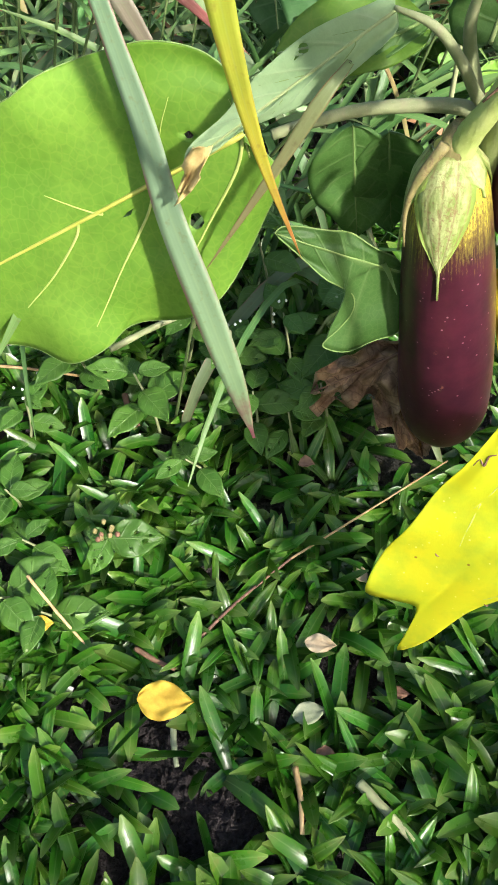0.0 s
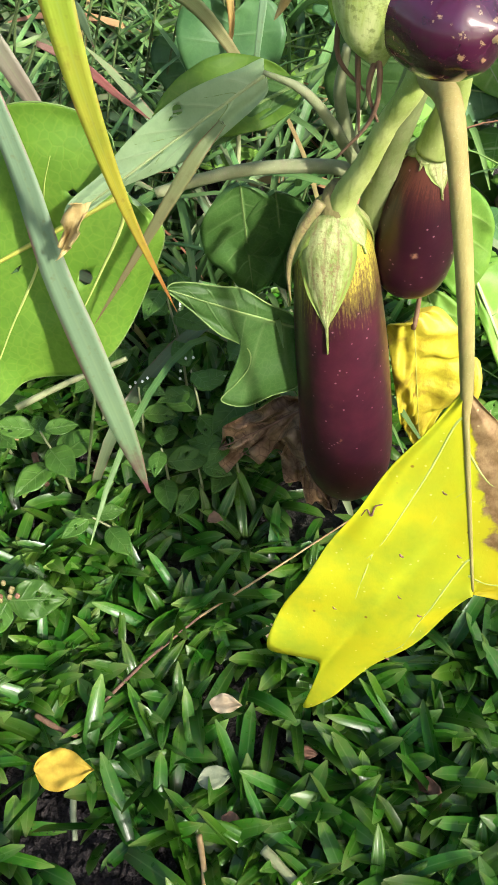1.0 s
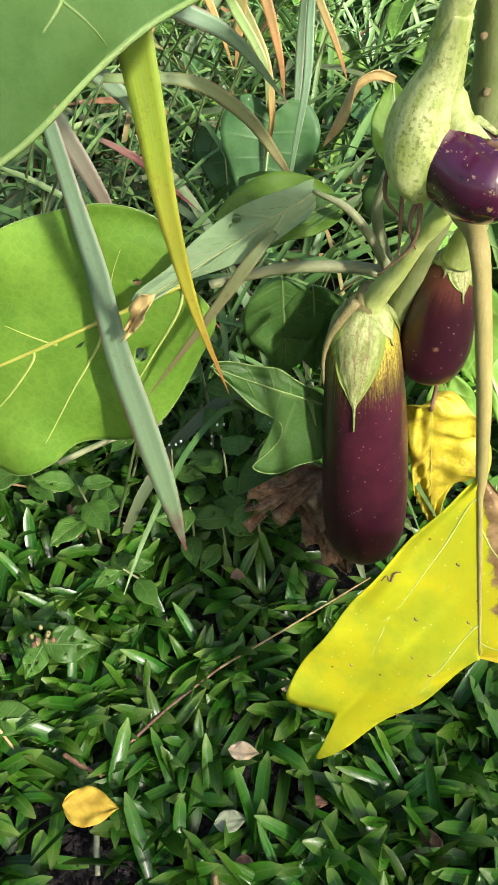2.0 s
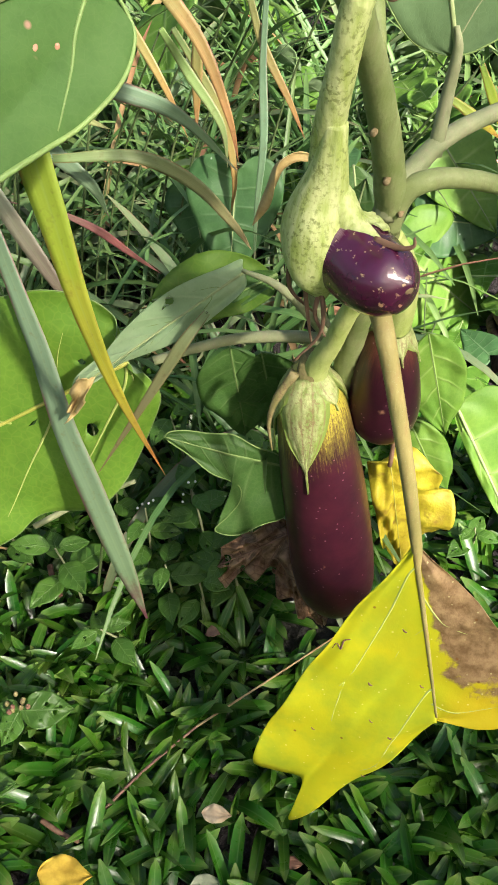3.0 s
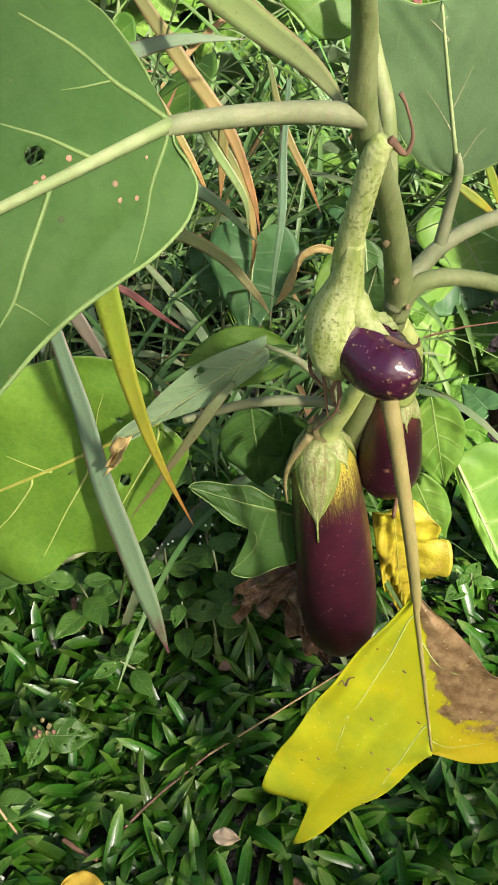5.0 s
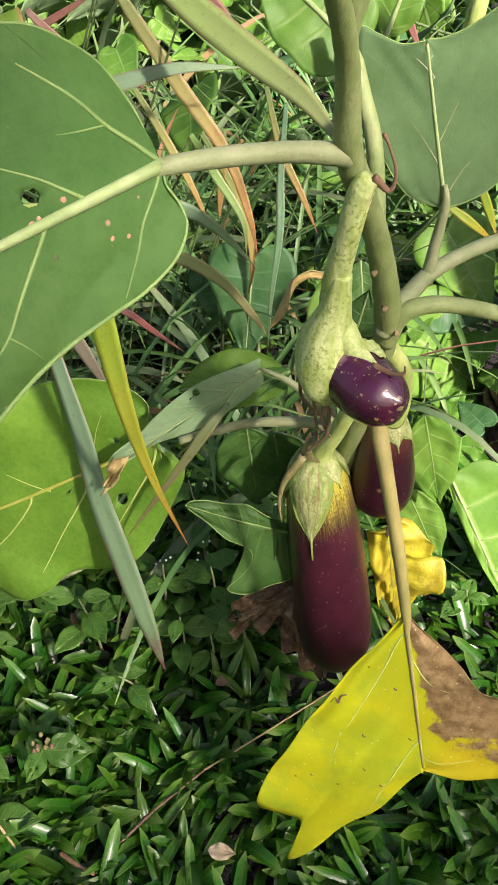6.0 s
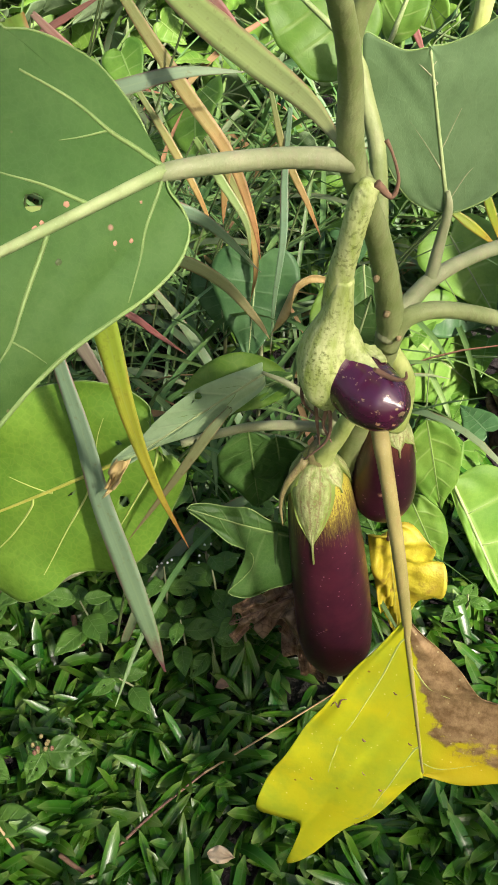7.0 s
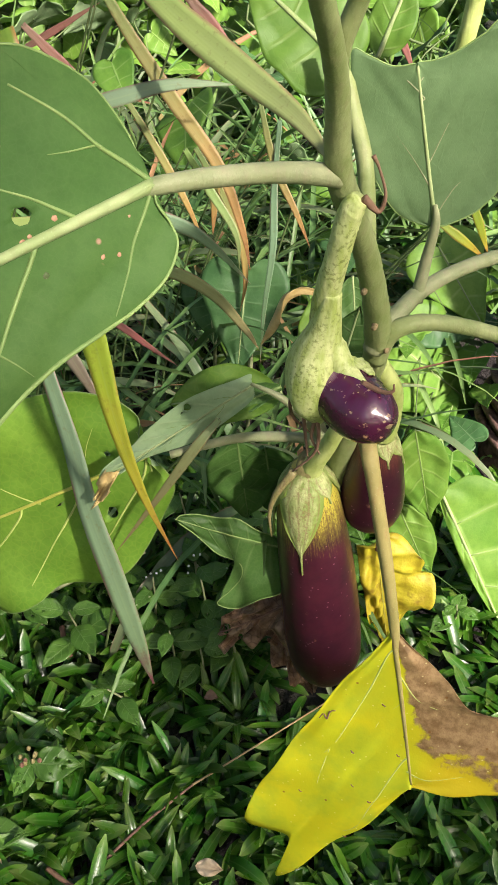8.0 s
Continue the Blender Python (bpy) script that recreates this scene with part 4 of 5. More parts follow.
K4 = LeafShape((0.113, 0.480, 0.404), (0.127, 0.500, 0.410), (0.0, -1, 0.5), OVAL, OVAL, seed=54)
bush_leaf(K4, GREEN_LEAF, PALE_UNDER, "", 16, 6)


# ---- fruit ----
def fruit_geo(axis, radii, n=60, sides=40, dent=0.0, seed=0):
    c = spline(axis, n)
    r = spline([(x, 0) for x in radii], n)[:, 0]
    u = np.linspace(0, 1, n)
    r = np.maximum(r, 0.0003)
    t = np.gradient(c, axis=0)
    t /= np.linalg.norm(t, axis=1)[:, None]
    side = unit(np.cross(t[0], (0, 1, 0)))
    v, uv, f = [], [], []
    for i in range(n):
        side = unit(side - t[i] * np.dot(side, t[i]))
        other = np.cross(t[i], side)
        for j in range(sides):
            a = 2 * math.pi * j / sides
            k = r[i] * (1 + dent * noise.noise(Vector((math.cos(a) * 1.3, math.sin(a) * 1.3, u[i] * 3 + seed))))
            v.append(c[i] + k * (math.cos(a) * side + math.sin(a) * other))
            uv.append((u[i], j / sides))
    for i in range(n - 1):
        for j in range(sides):
            k = (j + 1) % sides
            f.append((i * sides + j, i * sides + k, (i + 1) * sides + k, (i + 1) * sides + j))
    f += [tuple(range(sides - 1, -1, -1)), tuple((n - 1) * sides + j for j in range(sides))]
    return v, f, uv, None


def sepal_geo(axis, radii, angle, reach, width, tail=0.25, off=0.0016, n=26, cols=9, lift=0.0):
    """A calyx lobe that lies on the fruit's shoulder: a pointed tongue with a thin tail."""
    m = 60
    c, r = spline(axis, m), np.maximum(spline([(x, 0) for x in radii], m)[:, 0], 0.0003)
    t = np.gradient(c, axis=0)
    t /= np.linalg.norm(t, axis=1)[:, None]
    v, uv, f = [], [], []
    for face in (1.0, 0.0):
        for i in range(n):
            a = i / (n - 1)
            k = a * reach * (m - 1)
            i0 = min(int(k), m - 2)
            cc, rr, tt = c[i0] + (c[i0 + 1] - c[i0]) * (k - i0), r[i0] + (r[i0 + 1] - r[i0]) * (k - i0), t[i0]
            s0 = unit(np.cross(tt, (0, 1, 0)))
            o0 = np.cross(tt, s0)
            w = width * (math.sin(math.pi * min(1, a / (1 - tail) * 0.78 + 0.20)) if a < 1 - tail else 0.0)
            w = max(w, 0.0011 * (1.25 - a) / max(tail, 0.05) * 0.4)
            for j in range(cols):
                g = -1 + 2 * j / (cols - 1)
                ang = angle + g * w / max(rr, 0.004)
                rad = rr + off * (0.3 + 0.7 * face) * (1 - 0.5 * g * g) + lift * a * a + 0.0008 * noise.noise(Vector((a * 9, g * 3, angle)))
                v.append(cc + rad * (math.cos(ang) * s0 + math.sin(ang) * o0))
                uv.append((a, 0.5 + 0.5 * g))
    q = n * cols
    for i in range(n - 1):
        for j in range(cols - 1):
            p = i * cols + j
            f.append((p, p + 1, p + cols + 1, p + cols))
            f.append((p + q, p + cols + q, p + cols + 1 + q, p + 1 + q))
        for j in (0, cols - 1):
            p = i * cols + j
            f.append((p, p + cols, p + cols + q, p + q))
    f.append(tuple([j for j in range(cols)] + [q + j for j in range(cols - 1, -1, -1)]))
    f.append(tuple([(n - 1) * cols + j for j in range(cols)] + [q + (n - 1) * cols + j for j in range(cols - 1, -1, -1)]))
    return v, f, uv, None


def build_fruit(axis, radii, skin, calyx_mat, label, lobes, crust, dent=0.03, seed=0):
    body = on_bush("eggplant_fruit", fruit_geo(axis, radii, dent=dent, seed=seed), skin, None, label)
    for angle, reach, width, tail, lift in lobes:
        on_bush("calyx_lobe", sepal_geo(axis, radii, angle, reach, width, tail, lift=lift), calyx_mat, body)
    return body


BIG_AXIS = [(0.111, 0.464, 0.324), (0.115, 0.466, 0.289), (0.122, 0.468, 0.239), (0.132, 0.470, 0.169), (0.140, 0.470, 0.109), (0.144, 0.470, 0.063)]
build_fruit(BIG_AXIS, (0.010, 0.0190, 0.0232, 0.0258, 0.0278, 0.0298, 0.0315, 0.0328, 0.0335, 0.0333, 0.0308, 0.0222, 0.001), FRUIT, CALYX,
            "ripe dark purple eggplant hanging from a green stalk",
            [(math.radians(x), r, w, t, l) for x, r, w, t, l in ((97, 0.41, 0.0190, 0.18, 0.0), (165, 0.34, 0.014, 0.35, 0.002), (32, 0.15, 0.010, 0.2, 0.0), (220, 0.3, 0.012, 0.3, 0.0), (275, 0.3, 0.012, 0.3, 0.0), (330, 0.3, 0.012, 0.3, 0.0))], CRUST)
on_bush("calyx_collar", fruit_geo([(0.116, 0.462, 0.336), (0.113, 0.462, 0.326), (0.113, 0.463, 0.312)], (0.0078, 0.0084, 0.0097, 0.0098, 0.0080), n=20, sides=28, dent=0.25, seed=3), CRUST, label="crusty brown calyx collar")
on_bush("pedicel", tube([(0.151, 0.440, 0.428), (0.145, 0.434, 0.405), (0.136, 0.440, 0.385), (0.127, 0.450, 0.356), (0.118, 0.458, 0.333), (0.113, 0.464, 0.314)], (0.0060, 0.0058, 0.0056, 0.0062, 0.0076, 0.0100), n=90, sides=26, knobs=0.022, seed=4), PEDICEL, label="knobbly yellow-green fruit stalk")

MID_AXIS = [(0.161, 0.474, 0.362), (0.160, 0.480, 0.335), (0.161, 0.485, 0.301), (0.162, 0.488, 0.274), (0.164, 0.490, 0.249)]
build_fruit(MID_AXIS, (0.0060, 0.0125, 0.0170, 0.0200, 0.0222, 0.0238, 0.0246, 0.0242, 0.0220, 0.0165, 0.001), DARK_FRUIT, CALYX, "smaller dark purple eggplant behind the others",
            [(math.radians(x), r, w, 0.25, 0.0) for x, r, w in ((5, 0.30, 0.010), (55, 0.24, 0.009), (110, 0.10, 0.008), (170, 0.12, 0.008), (230, 0.2, 0.009), (300, 0.26, 0.010))], CRUST, seed=9)
on_bush("pedicel", tube([(0.155, 0.440, 0.436), (0.165, 0.452, 0.412), (0.166, 0.464, 0.386), (0.162, 0.473, 0.358)], (0.006, 0.0062, 0.0078, 0.0105), n=40, sides=18, knobs=0.03, seed=6), PEDICEL)

SMALL_AXIS = [(0.133, 0.369, 0.471), (0.137, 0.366, 0.468), (0.145, 0.360, 0.4645), (0.153, 0.352, 0.463), (0.162, 0.345, 0.465), (0.170, 0.339, 0.468)]
build_fruit(SMALL_AXIS, (0.0140, 0.0168, 0.0179, 0.0181, 0.0179, 0.0172, 0.0155, 0.0118, 0.001), YOUNG, YOUNG_CALYX, "young glossy purple eggplant with brown scars",
            [(math.radians(x), r, w, t, l) for x, r, w, t, l in ((-14, 0.50, 0.0110, 0.04, 0.0), (-60, 0.40, 0.0120, 0.10, 0.0), (40, 0.14, 0.0100, 0.1, 0.0), (90, 0.10, 0.0110, 0.15, 0.0), (140, 0.16, 0.0110, 0.2, 0.0), (200, 0.24, 0.0120, 0.2, 0.0), (265, 0.34, 0.0120, 0.2, 0.0))], CRUST, dent=0.05, seed=13)
on_bush("calyx_cup", fruit_geo([(0.132, 0.359, 0.524), (0.130, 0.361, 0.505), (0.127, 0.363, 0.489), (0.125, 0.363, 0.475), (0.127, 0.360, 0.461), (0.131, 0.358, 0.445)], (0.0048, 0.0062, 0.0084, 0.0112, 0.0136, 0.0148, 0.0147, 0.0132, 0.0100, 0.002), n=80, sides=44, dent=0.12, seed=17), YOUNG_CALYX, label="swollen pale green mottled calyx")
on_bush("calyx_shoulder", tube([(0.127, 0.363, 0.498), (0.134, 0.363, 0.488), (0.142, 0.360, 0.481), (0.154, 0.352, 0.479)], (0.0075, 0.0088, 0.0066, 0.0014), n=40, sides=24, knobs=0.03), YOUNG_CALYX)
on_bush("pedicel", tube([(0.142, 0.352, 0.575), (0.138, 0.352, 0.569), (0.134, 0.355, 0.549), (0.129, 0.362, 0.521), (0.127, 0.368, 0.498)], (0.0044, 0.0058, 0.0058, 0.0066, 0.0070), n=160, sides=32, knobs=0.028, seed=8), YOUNG_CALYX, label="knobbly yellow-green fruit stalk")
on_bush("tendril", tube([(0.143, 0.350, 0.576), (0.150, 0.352, 0.570), (0.152, 0.352, 0.578), (0.148, 0.352, 0.589), (0.145, 0.352, 0.594)], (0.0022, 0.0012, 0.0008, 0.0006, 0.0011), n=30, sides=8, knobs=0.05), WITHERED, label="withered pink-brown flower stalk")
for pts in ([(0.128, 0.356, 0.458), (0.132, 0.354, 0.441), (0.130, 0.356, 0.425), (0.118, 0.360, 0.406)], [(0.122, 0.357, 0.456), (0.124, 0.359, 0.436), (0.126, 0.362, 0.417)], [(0.115, 0.360, 0.467), (0.115, 0.362, 0.446), (0.126, 0.364, 0.433)], [(0.130, 0.355, 0.452), (0.128, 0.356, 0.437), (0.133, 0.358, 0.424)]):
    on_bush("calyx_tail", tube(pts, (0.0013, 0.0010, 0.0005), n=20, sides=7, knobs=0.06), WITHERED)
on_bush("calyx_tail", tube([(0.107, 0.435, 0.341), (0.096, 0.430, 0.321), (0.092, 0.430, 0.301), (0.094, 0.432, 0.276)], (0.0035, 0.0025, 0.0015, 0.0005), n=20, sides=7, knobs=0.06), CRUST)
on_bush("calyx_tail", tube([(0.152, 0.352, 0.479), (0.163, 0.346, 0.480), (0.168, 0.345, 0.482), (0.168, 0.345, 0.486)], (0.0022, 0.0012, 0.0008, 0.0005), n=20, sides=8, knobs=0.05), WITHERED)
on_bush("blossom_scar", fruit_geo([(0.1675, 0.3400, 0.4655), (0.1696, 0.3380, 0.4664)], (0.0022, 0.0030, 0.0022, 0.0006), n=8, sides=16, dent=0.35), SCAR)

# brown feeding marks on the yellow leaf
def leaf_mark(shape, run, r):
    runs = [shape.on(p, q, 0.0002) + np.array(bush.location) for p, q in run]
    on_bush("blemish", tube(runs, (r * 0.5, r, r * 0.6), n=8 * len(runs), sides=6, knobs=0.2), TWIG)


leaf_mark(F, ((0.566, -0.412), (0.534, -0.386), (0.556, -0.372), (0.514, -0.351), (0.502, -0.322)), 0.0007)
for p, q, r in ((0.770, -0.279, 0.0008), (1.109, -0.230, 0.0010), (1.004, -0.305, 0.0006), (0.777, -0.054, 0.0007), (0.455, -0.095, 0.0008), (1.400, -0.393, 0.0007), (1.093, -0.592, 0.0006)):
    leaf_mark(F, ((p, q), (p + 0.012, q + 0.006), (p + 0.018, q + 0.016)), r)

# pink blemishes on the near leaf
p = C.on(0.405, 0.089) + np.array(bush.location)
on_bush("insect_mark", fruit_geo([p - 0.0002 * C.N, p + 0.0006 * C.N], (0.0010, 0.0014, 0.0012, 0.0003), n=7, sides=12, dent=0.4, seed=4), CULM, label="small dark mark")
for (along, beside), r in ((((0.314, -0.034)), 0.0016), (((0.423, -0.013)), 0.0018), (((0.398, -0.020)), 0.0012), (((0.231, 0.114)), 0.0014), (((0.181, 0.130)), 0.0013), (((0.483, -0.003)), 0.0009), (((0.108, 0.049)), 0.0008)):
    p = C.on(along, beside) + np.array(bush.location)
    on_bush("blemish", fruit_geo([p - 0.0002 * C.N, p + 0.0005 * C.N], (r * 0.6, r * 0.85, r * 0.7, r * 0.2), n=7, sides=12, dent=0.5, seed=int(r * 1e5)), BLEMISH)

# ---- tall grass blades that can be told apart ----
TALL = "tall grass blades"


def tall_blade(points, width, mat, label, facing=(0, -1, 0.5), foot=None, extend=0.0, **more):
    """A shoot of tall grass: the blade and the stalk that carries it."""
    p = np.asarray(points, float)
    if extend:
        p = np.vstack([p[0] + extend * (p[0] - p[1]), p])
    foot = np.array(foot or (p[0][0] - 0.10 - 0.12 * max(0, p[0][2]), p[0][1] + 0.06, -0.005))
    ob = thing("grass_shoot", label, "grass", tuple(foot), TALL)
    part("blade", blade_geo(p - foot, width, facing, **more), mat, ob)
    mid = (p[0] - foot) * 0.6 + np.array((-0.03, 0.02, 0.0)) + 0.12 * (foot[0] < -0.4) * np.array((-1, 0, 1.0))
    part("stalk", tube([(0, 0, 0), mid, p[0] - foot], (0.0016, 0.0013, 0.0010), n=14, sides=6), CULM, ob)
    return ob


tall_blade([(-0.090, 0.456, 0.420), (-0.068, 0.434, 0.378), (-0.051, 0.417, 0.345), (-0.034, 0.397, 0.304), (-0.012, 0.378, 0.261), (0.008, 0.362, 0.218), (0.022, 0.354, 0.174)], 0.0180, GREY_BLADE, "long grey-green grass blade with a purple tip", foot=(-0.55, 0.46, -0.005), extend=0.9, n=60, base=0.40, peak=0.68, power=2.6, blunt=0.10)
tall_blade([(-0.136, 0.520, 0.438), (-0.113, 0.510, 0.400), (-0.091, 0.500, 0.373), (-0.074, 0.495, 0.348), (-0.056, 0.490, 0.320)], 0.013, FLUSHED_BLADE, "grey-green grass blade flushed with pink", foot=(-0.50, 0.55, -0.005), n=30, base=0.8, peak=0.4, power=2.2)
tall_blade([(-0.040, 0.383, 0.622), (-0.010, 0.363, 0.546), (0.007, 0.352, 0.483), (0.018, 0.346, 0.430), (0.031, 0.345, 0.380), (0.050, 0.347, 0.326)], 0.0215, GOLD_BLADE, "yellow-green grass blade with an orange tip", foot=(-0.60, 0.34, -0.005), n=60, base=1.0, peak=0.1, power=1.15)
tall_blade([(0.056, 0.425, 0.384), (0.045, 0.410, 0.371), (0.023, 0.400, 0.334), (-0.017, 0.395, 0.266)], 0.0075, TAN_BLADE, "half dry grass blade lying across a leaf", n=20)
for pts, w, mat, label in (
        ([(-0.095, 0.660, 0.624), (-0.032, 0.620, 0.588), (0.031, 0.580, 0.562), (0.079, 0.540, 0.547), (0.112, 0.500, 0.530)], 0.028, OLIVE_BLADE, "broad olive grass blade, sunlit at the top"),
        ([(-0.149, 0.620, 0.504), (-0.096, 0.640, 0.516), (-0.048, 0.660, 0.527), (0.003, 0.680, 0.526)], 0.017, GREY_BLADE, "dark green arching grass blade"),
        ([(-0.136, 0.740, 0.580), (-0.105, 0.730, 0.541), (-0.063, 0.720, 0.491), (-0.022, 0.710, 0.444), (0.002, 0.700, 0.392), (0.010, 0.700, 0.352)], 0.017, ORANGE_BLADE, "drying orange grass blade"),
        ([(-0.113, 0.720, 0.496), (-0.080, 0.710, 0.453), (-0.052, 0.700, 0.413), (-0.034, 0.700, 0.370)], 0.010, ORANGE_BLADE, "narrow dry orange grass blade"),
        ([(-0.118, 0.600, 0.455), (-0.056, 0.600, 0.443), (-0.015, 0.620, 0.420), (0.025, 0.640, 0.371)], 0.017, GREY_BLADE, "green grass blade flushed with pink"),
        ([(-0.102, 0.580, 0.397), (-0.044, 0.600, 0.395), (-0.006, 0.620, 0.368), (0.023, 0.630, 0.330), (0.036, 0.632, 0.309)], 0.014, TAN_BLADE, "grass blade fading to an orange tip"),
        ([(0.013, 0.800, 0.464), (0.014, 0.780, 0.405), (0.019, 0.760, 0.349), (0.014, 0.750, 0.282), (0.011, 0.750, 0.211)], 0.010, GREY_BLADE, "upright bluish grass blade"),
        ([(-0.007, 0.800, 0.478), (0.011, 0.790, 0.424), (0.038, 0.780, 0.379), (0.054, 0.780, 0.344)], 0.010, ORANGE_BLADE, "narrow dry orange grass blade"),
        ([(-0.256, 0.800, 0.504), (-0.211, 0.800, 0.528), (-0.162, 0.800, 0.555)], 0.010, PINK_BLADE, "pink dry grass stalk, slanting"),
        ([(-0.235, 0.780, 0.535), (-0.205, 0.780, 0.508), (-0.174, 0.780, 0.480), (-0.148, 0.780, 0.450)], 0.014, PINK_BLADE, "pink dry grass blade, slanting"),
        ([(-0.125, 0.620, 0.333), (-0.093, 0.620, 0.320), (-0.071, 0.630, 0.296), (-0.047, 0.640, 0.272)], 0.009, PINK_BLADE, "red dry grass blade, slanting"),
        ([(-0.046, 0.700, 0.584), (-0.023, 0.700, 0.561), (0.002, 0.700, 0.534)], 0.014, PINK_BLADE, "pink dry grass blade, slanting"),
        ([(-0.199, 0.620, 0.413), (-0.136, 0.620, 0.392), (-0.094, 0.620, 0.361), (-0.081, 0.620, 0.333)], 0.018, GREY_BLADE, "grey-green arching grass blade"),
        ([(-0.179, 0.560, 0.436), (-0.124, 0.570, 0.439), (-0.084, 0.580, 0.431), (-0.061, 0.600, 0.414)], 0.014, OLIVE_BLADE, "light green grass blade"),
        ([(-0.237, 0.580, 0.366), (-0.191, 0.580, 0.366), (-0.137, 0.580, 0.358)], 0.013, GREY_BLADE, "narrow grey-green grass blade, arching"),
        ([(-0.078, 0.780, 0.433), (-0.055, 0.780, 0.397), (-0.023, 0.770, 0.356), (-0.018, 0.770, 0.315)], 0.012, OLIVE_BLADE, "narrow green grass blade, arching"),
        ([(-0.050, 0.800, 0.432), (-0.053, 0.800, 0.384), (-0.056, 0.800, 0.336)], 0.014, ORANGE_BLADE, "drying orange grass blade"),
        ([(-0.011, 0.900, 0.407), (-0.011, 0.900, 0.344), (-0.007, 0.880, 0.282), (-0.010, 0.860, 0.221)], 0.012, GREY_BLADE, "upright bluish grass blade"),
        ([(-0.073, 0.800, 0.428), (-0.042, 0.800, 0.378), (-0.023, 0.790, 0.343), (-0.014, 0.780, 0.299), (-0.020, 0.780, 0.258)], 0.012, ORANGE_BLADE, "drying orange grass blade"),
        ([(0.176, 0.750, 0.402), (0.202, 0.750, 0.386), (0.227, 0.760, 0.365)], 0.011, GOLD_BLADE, "yellow dry grass blade, slanting"),
        ([(0.201, 0.800, 0.413), (0.218, 0.800, 0.380), (0.231, 0.800, 0.352)], 0.011, GOLD_BLADE, "yellow dry grass blade, slanting"),
        ([(0.105, 0.850, 0.544), (0.119, 0.850, 0.526), (0.132, 0.850, 0.502)], 0.010, PINK_BLADE, "pink dry grass blade, slanting"),
        ([(-0.239, 0.520, 0.333), (-0.201, 0.500, 0.327), (-0.169, 0.480, 0.319)], 0.018, PINK_BLADE, "faded pink grass blade, slanting")):
    tall_blade(pts, w * 0.8, mat, label)


# ---- random growth, joined where it cannot be counted ----
def strips(rows, n=7):
    """Many small creased blades in one mesh. Each row: base, heading, length, width, rise, droop, roll."""
    v, f, uv = [], [], []
    a = np.linspace(0, 1, n)
    shape = (0.55 + 0.45 * np.minimum(1, a * 3.0)) * np.sqrt(np.maximum(0.0, 1 - np.maximum(0, (a - 0.3) / 0.7) ** 4.5))
    shape[-1] = 0.14
    for (bx, by, bz), head, length, width, rise, droop, roll in rows:
        h = np.array((math.cos(head), math.sin(head), 0.0))
        side = np.array((-h[1], h[0], 0.0))
        ang = rise - droop * a
        step = length / (n - 1)
        x = np.concatenate([[0], np.cumsum(np.cos(ang[:-1]) * step)])
        z = np.concatenate([[0], np.cumsum(np.sin(ang[:-1]) * step)])
        c = np.array((bx, by, bz)) + x[:, None] * h + z[:, None] * np.array((0, 0, 1.0))
        up = -np.sin(ang)[:, None] * h + np.cos(ang)[:, None] * np.array((0, 0, 1.0))
        s = side * math.cos(roll) + up * math.sin(roll)
        up = up * math.cos(roll) - side * math.sin(roll)
        o = len(v)
        for i in range(n):
            w = 0.5 * width * shape[i]
            v += [c[i] - w * s[i] + 0.42 * w * up[i], c[i], c[i] + w * s[i] + 0.42 * w * up[i]]
            uv += [(a[i], 0.0), (a[i], 0.5), (a[i], 1.0)]
        for i in range(n - 1):
            for j in range(2):
                p = o + i * 3 + j
                f.append((p, p + 1, p + 4, p + 3))
    return v, f, uv, None




def bare(x, y):
    """True on the worn patches of soil."""
    for (px, py, _), r in BARE:
        if (x - px) ** 2 + (y - py) ** 2 < (r * (1 + 0.5 * noise.noise(Vector((x * 30, y * 30, 5))))) ** 2:
            return True
    return False


def turf_rows(count, x0, x1, y0, y1, lo=0.030, hi=0.064, wide=0.0104):
    rows = []
    while len(rows) < count:
        cx, cy = rng.uniform(x0, x1), rng.uniform(y0, y1)
        if bare(cx, cy) or noise.noise(Vector((cx * 22, cy * 22, 9))) < -0.30:
            continue
        turn = rng.uniform(0, 2 * math.pi)
        for k in range(int(rng.integers(3, 7))):
            head = turn + k * math.pi + rng.normal() * 0.7
            d = 0.007 * k
            x, y = cx + d * math.cos(turn + 1.5), cy + d * math.sin(turn + 1.5)
            rows.append(((x, y, ground_height(x, y) + rng.uniform(0, 0.012)), head, rng.uniform(lo, hi), wide * rng.uniform(0.7, 1.25), rng.uniform(0.05, 1.0), rng.uniform(0.1, 1.1), rng.normal() * 0.5))
    return rows


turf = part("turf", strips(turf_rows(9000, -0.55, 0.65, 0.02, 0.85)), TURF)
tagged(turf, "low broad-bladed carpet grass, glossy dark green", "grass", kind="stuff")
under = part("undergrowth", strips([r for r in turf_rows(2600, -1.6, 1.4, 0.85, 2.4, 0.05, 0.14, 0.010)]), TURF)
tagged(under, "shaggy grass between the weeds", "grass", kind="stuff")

# tufts near the camera, each blade by itself
protos = []
for k in range(6):
    tuft = thing("grass_tuft", "tuft of short broad glossy grass blades", "grass", (0, 0, 0), "grass tufts")
    turn = rng.uniform(0, 6.28)
    for j in range(5):
        head = turn + j * 1.26 + rng.normal() * 0.35
        rise, length = rng.uniform(0.3, 1.2), rng.uniform(0.032, 0.060)
        d = np.array((math.cos(head), math.sin(head)))
        pts = [np.array((*(d * 0.003), 0.0))]
        for q in range(4):
            a = rise - rng.uniform(0.1, 0.32) * q
            pts.append(pts[-1] + length / 4 * np.array((*(d * math.cos(a)), math.sin(a))))
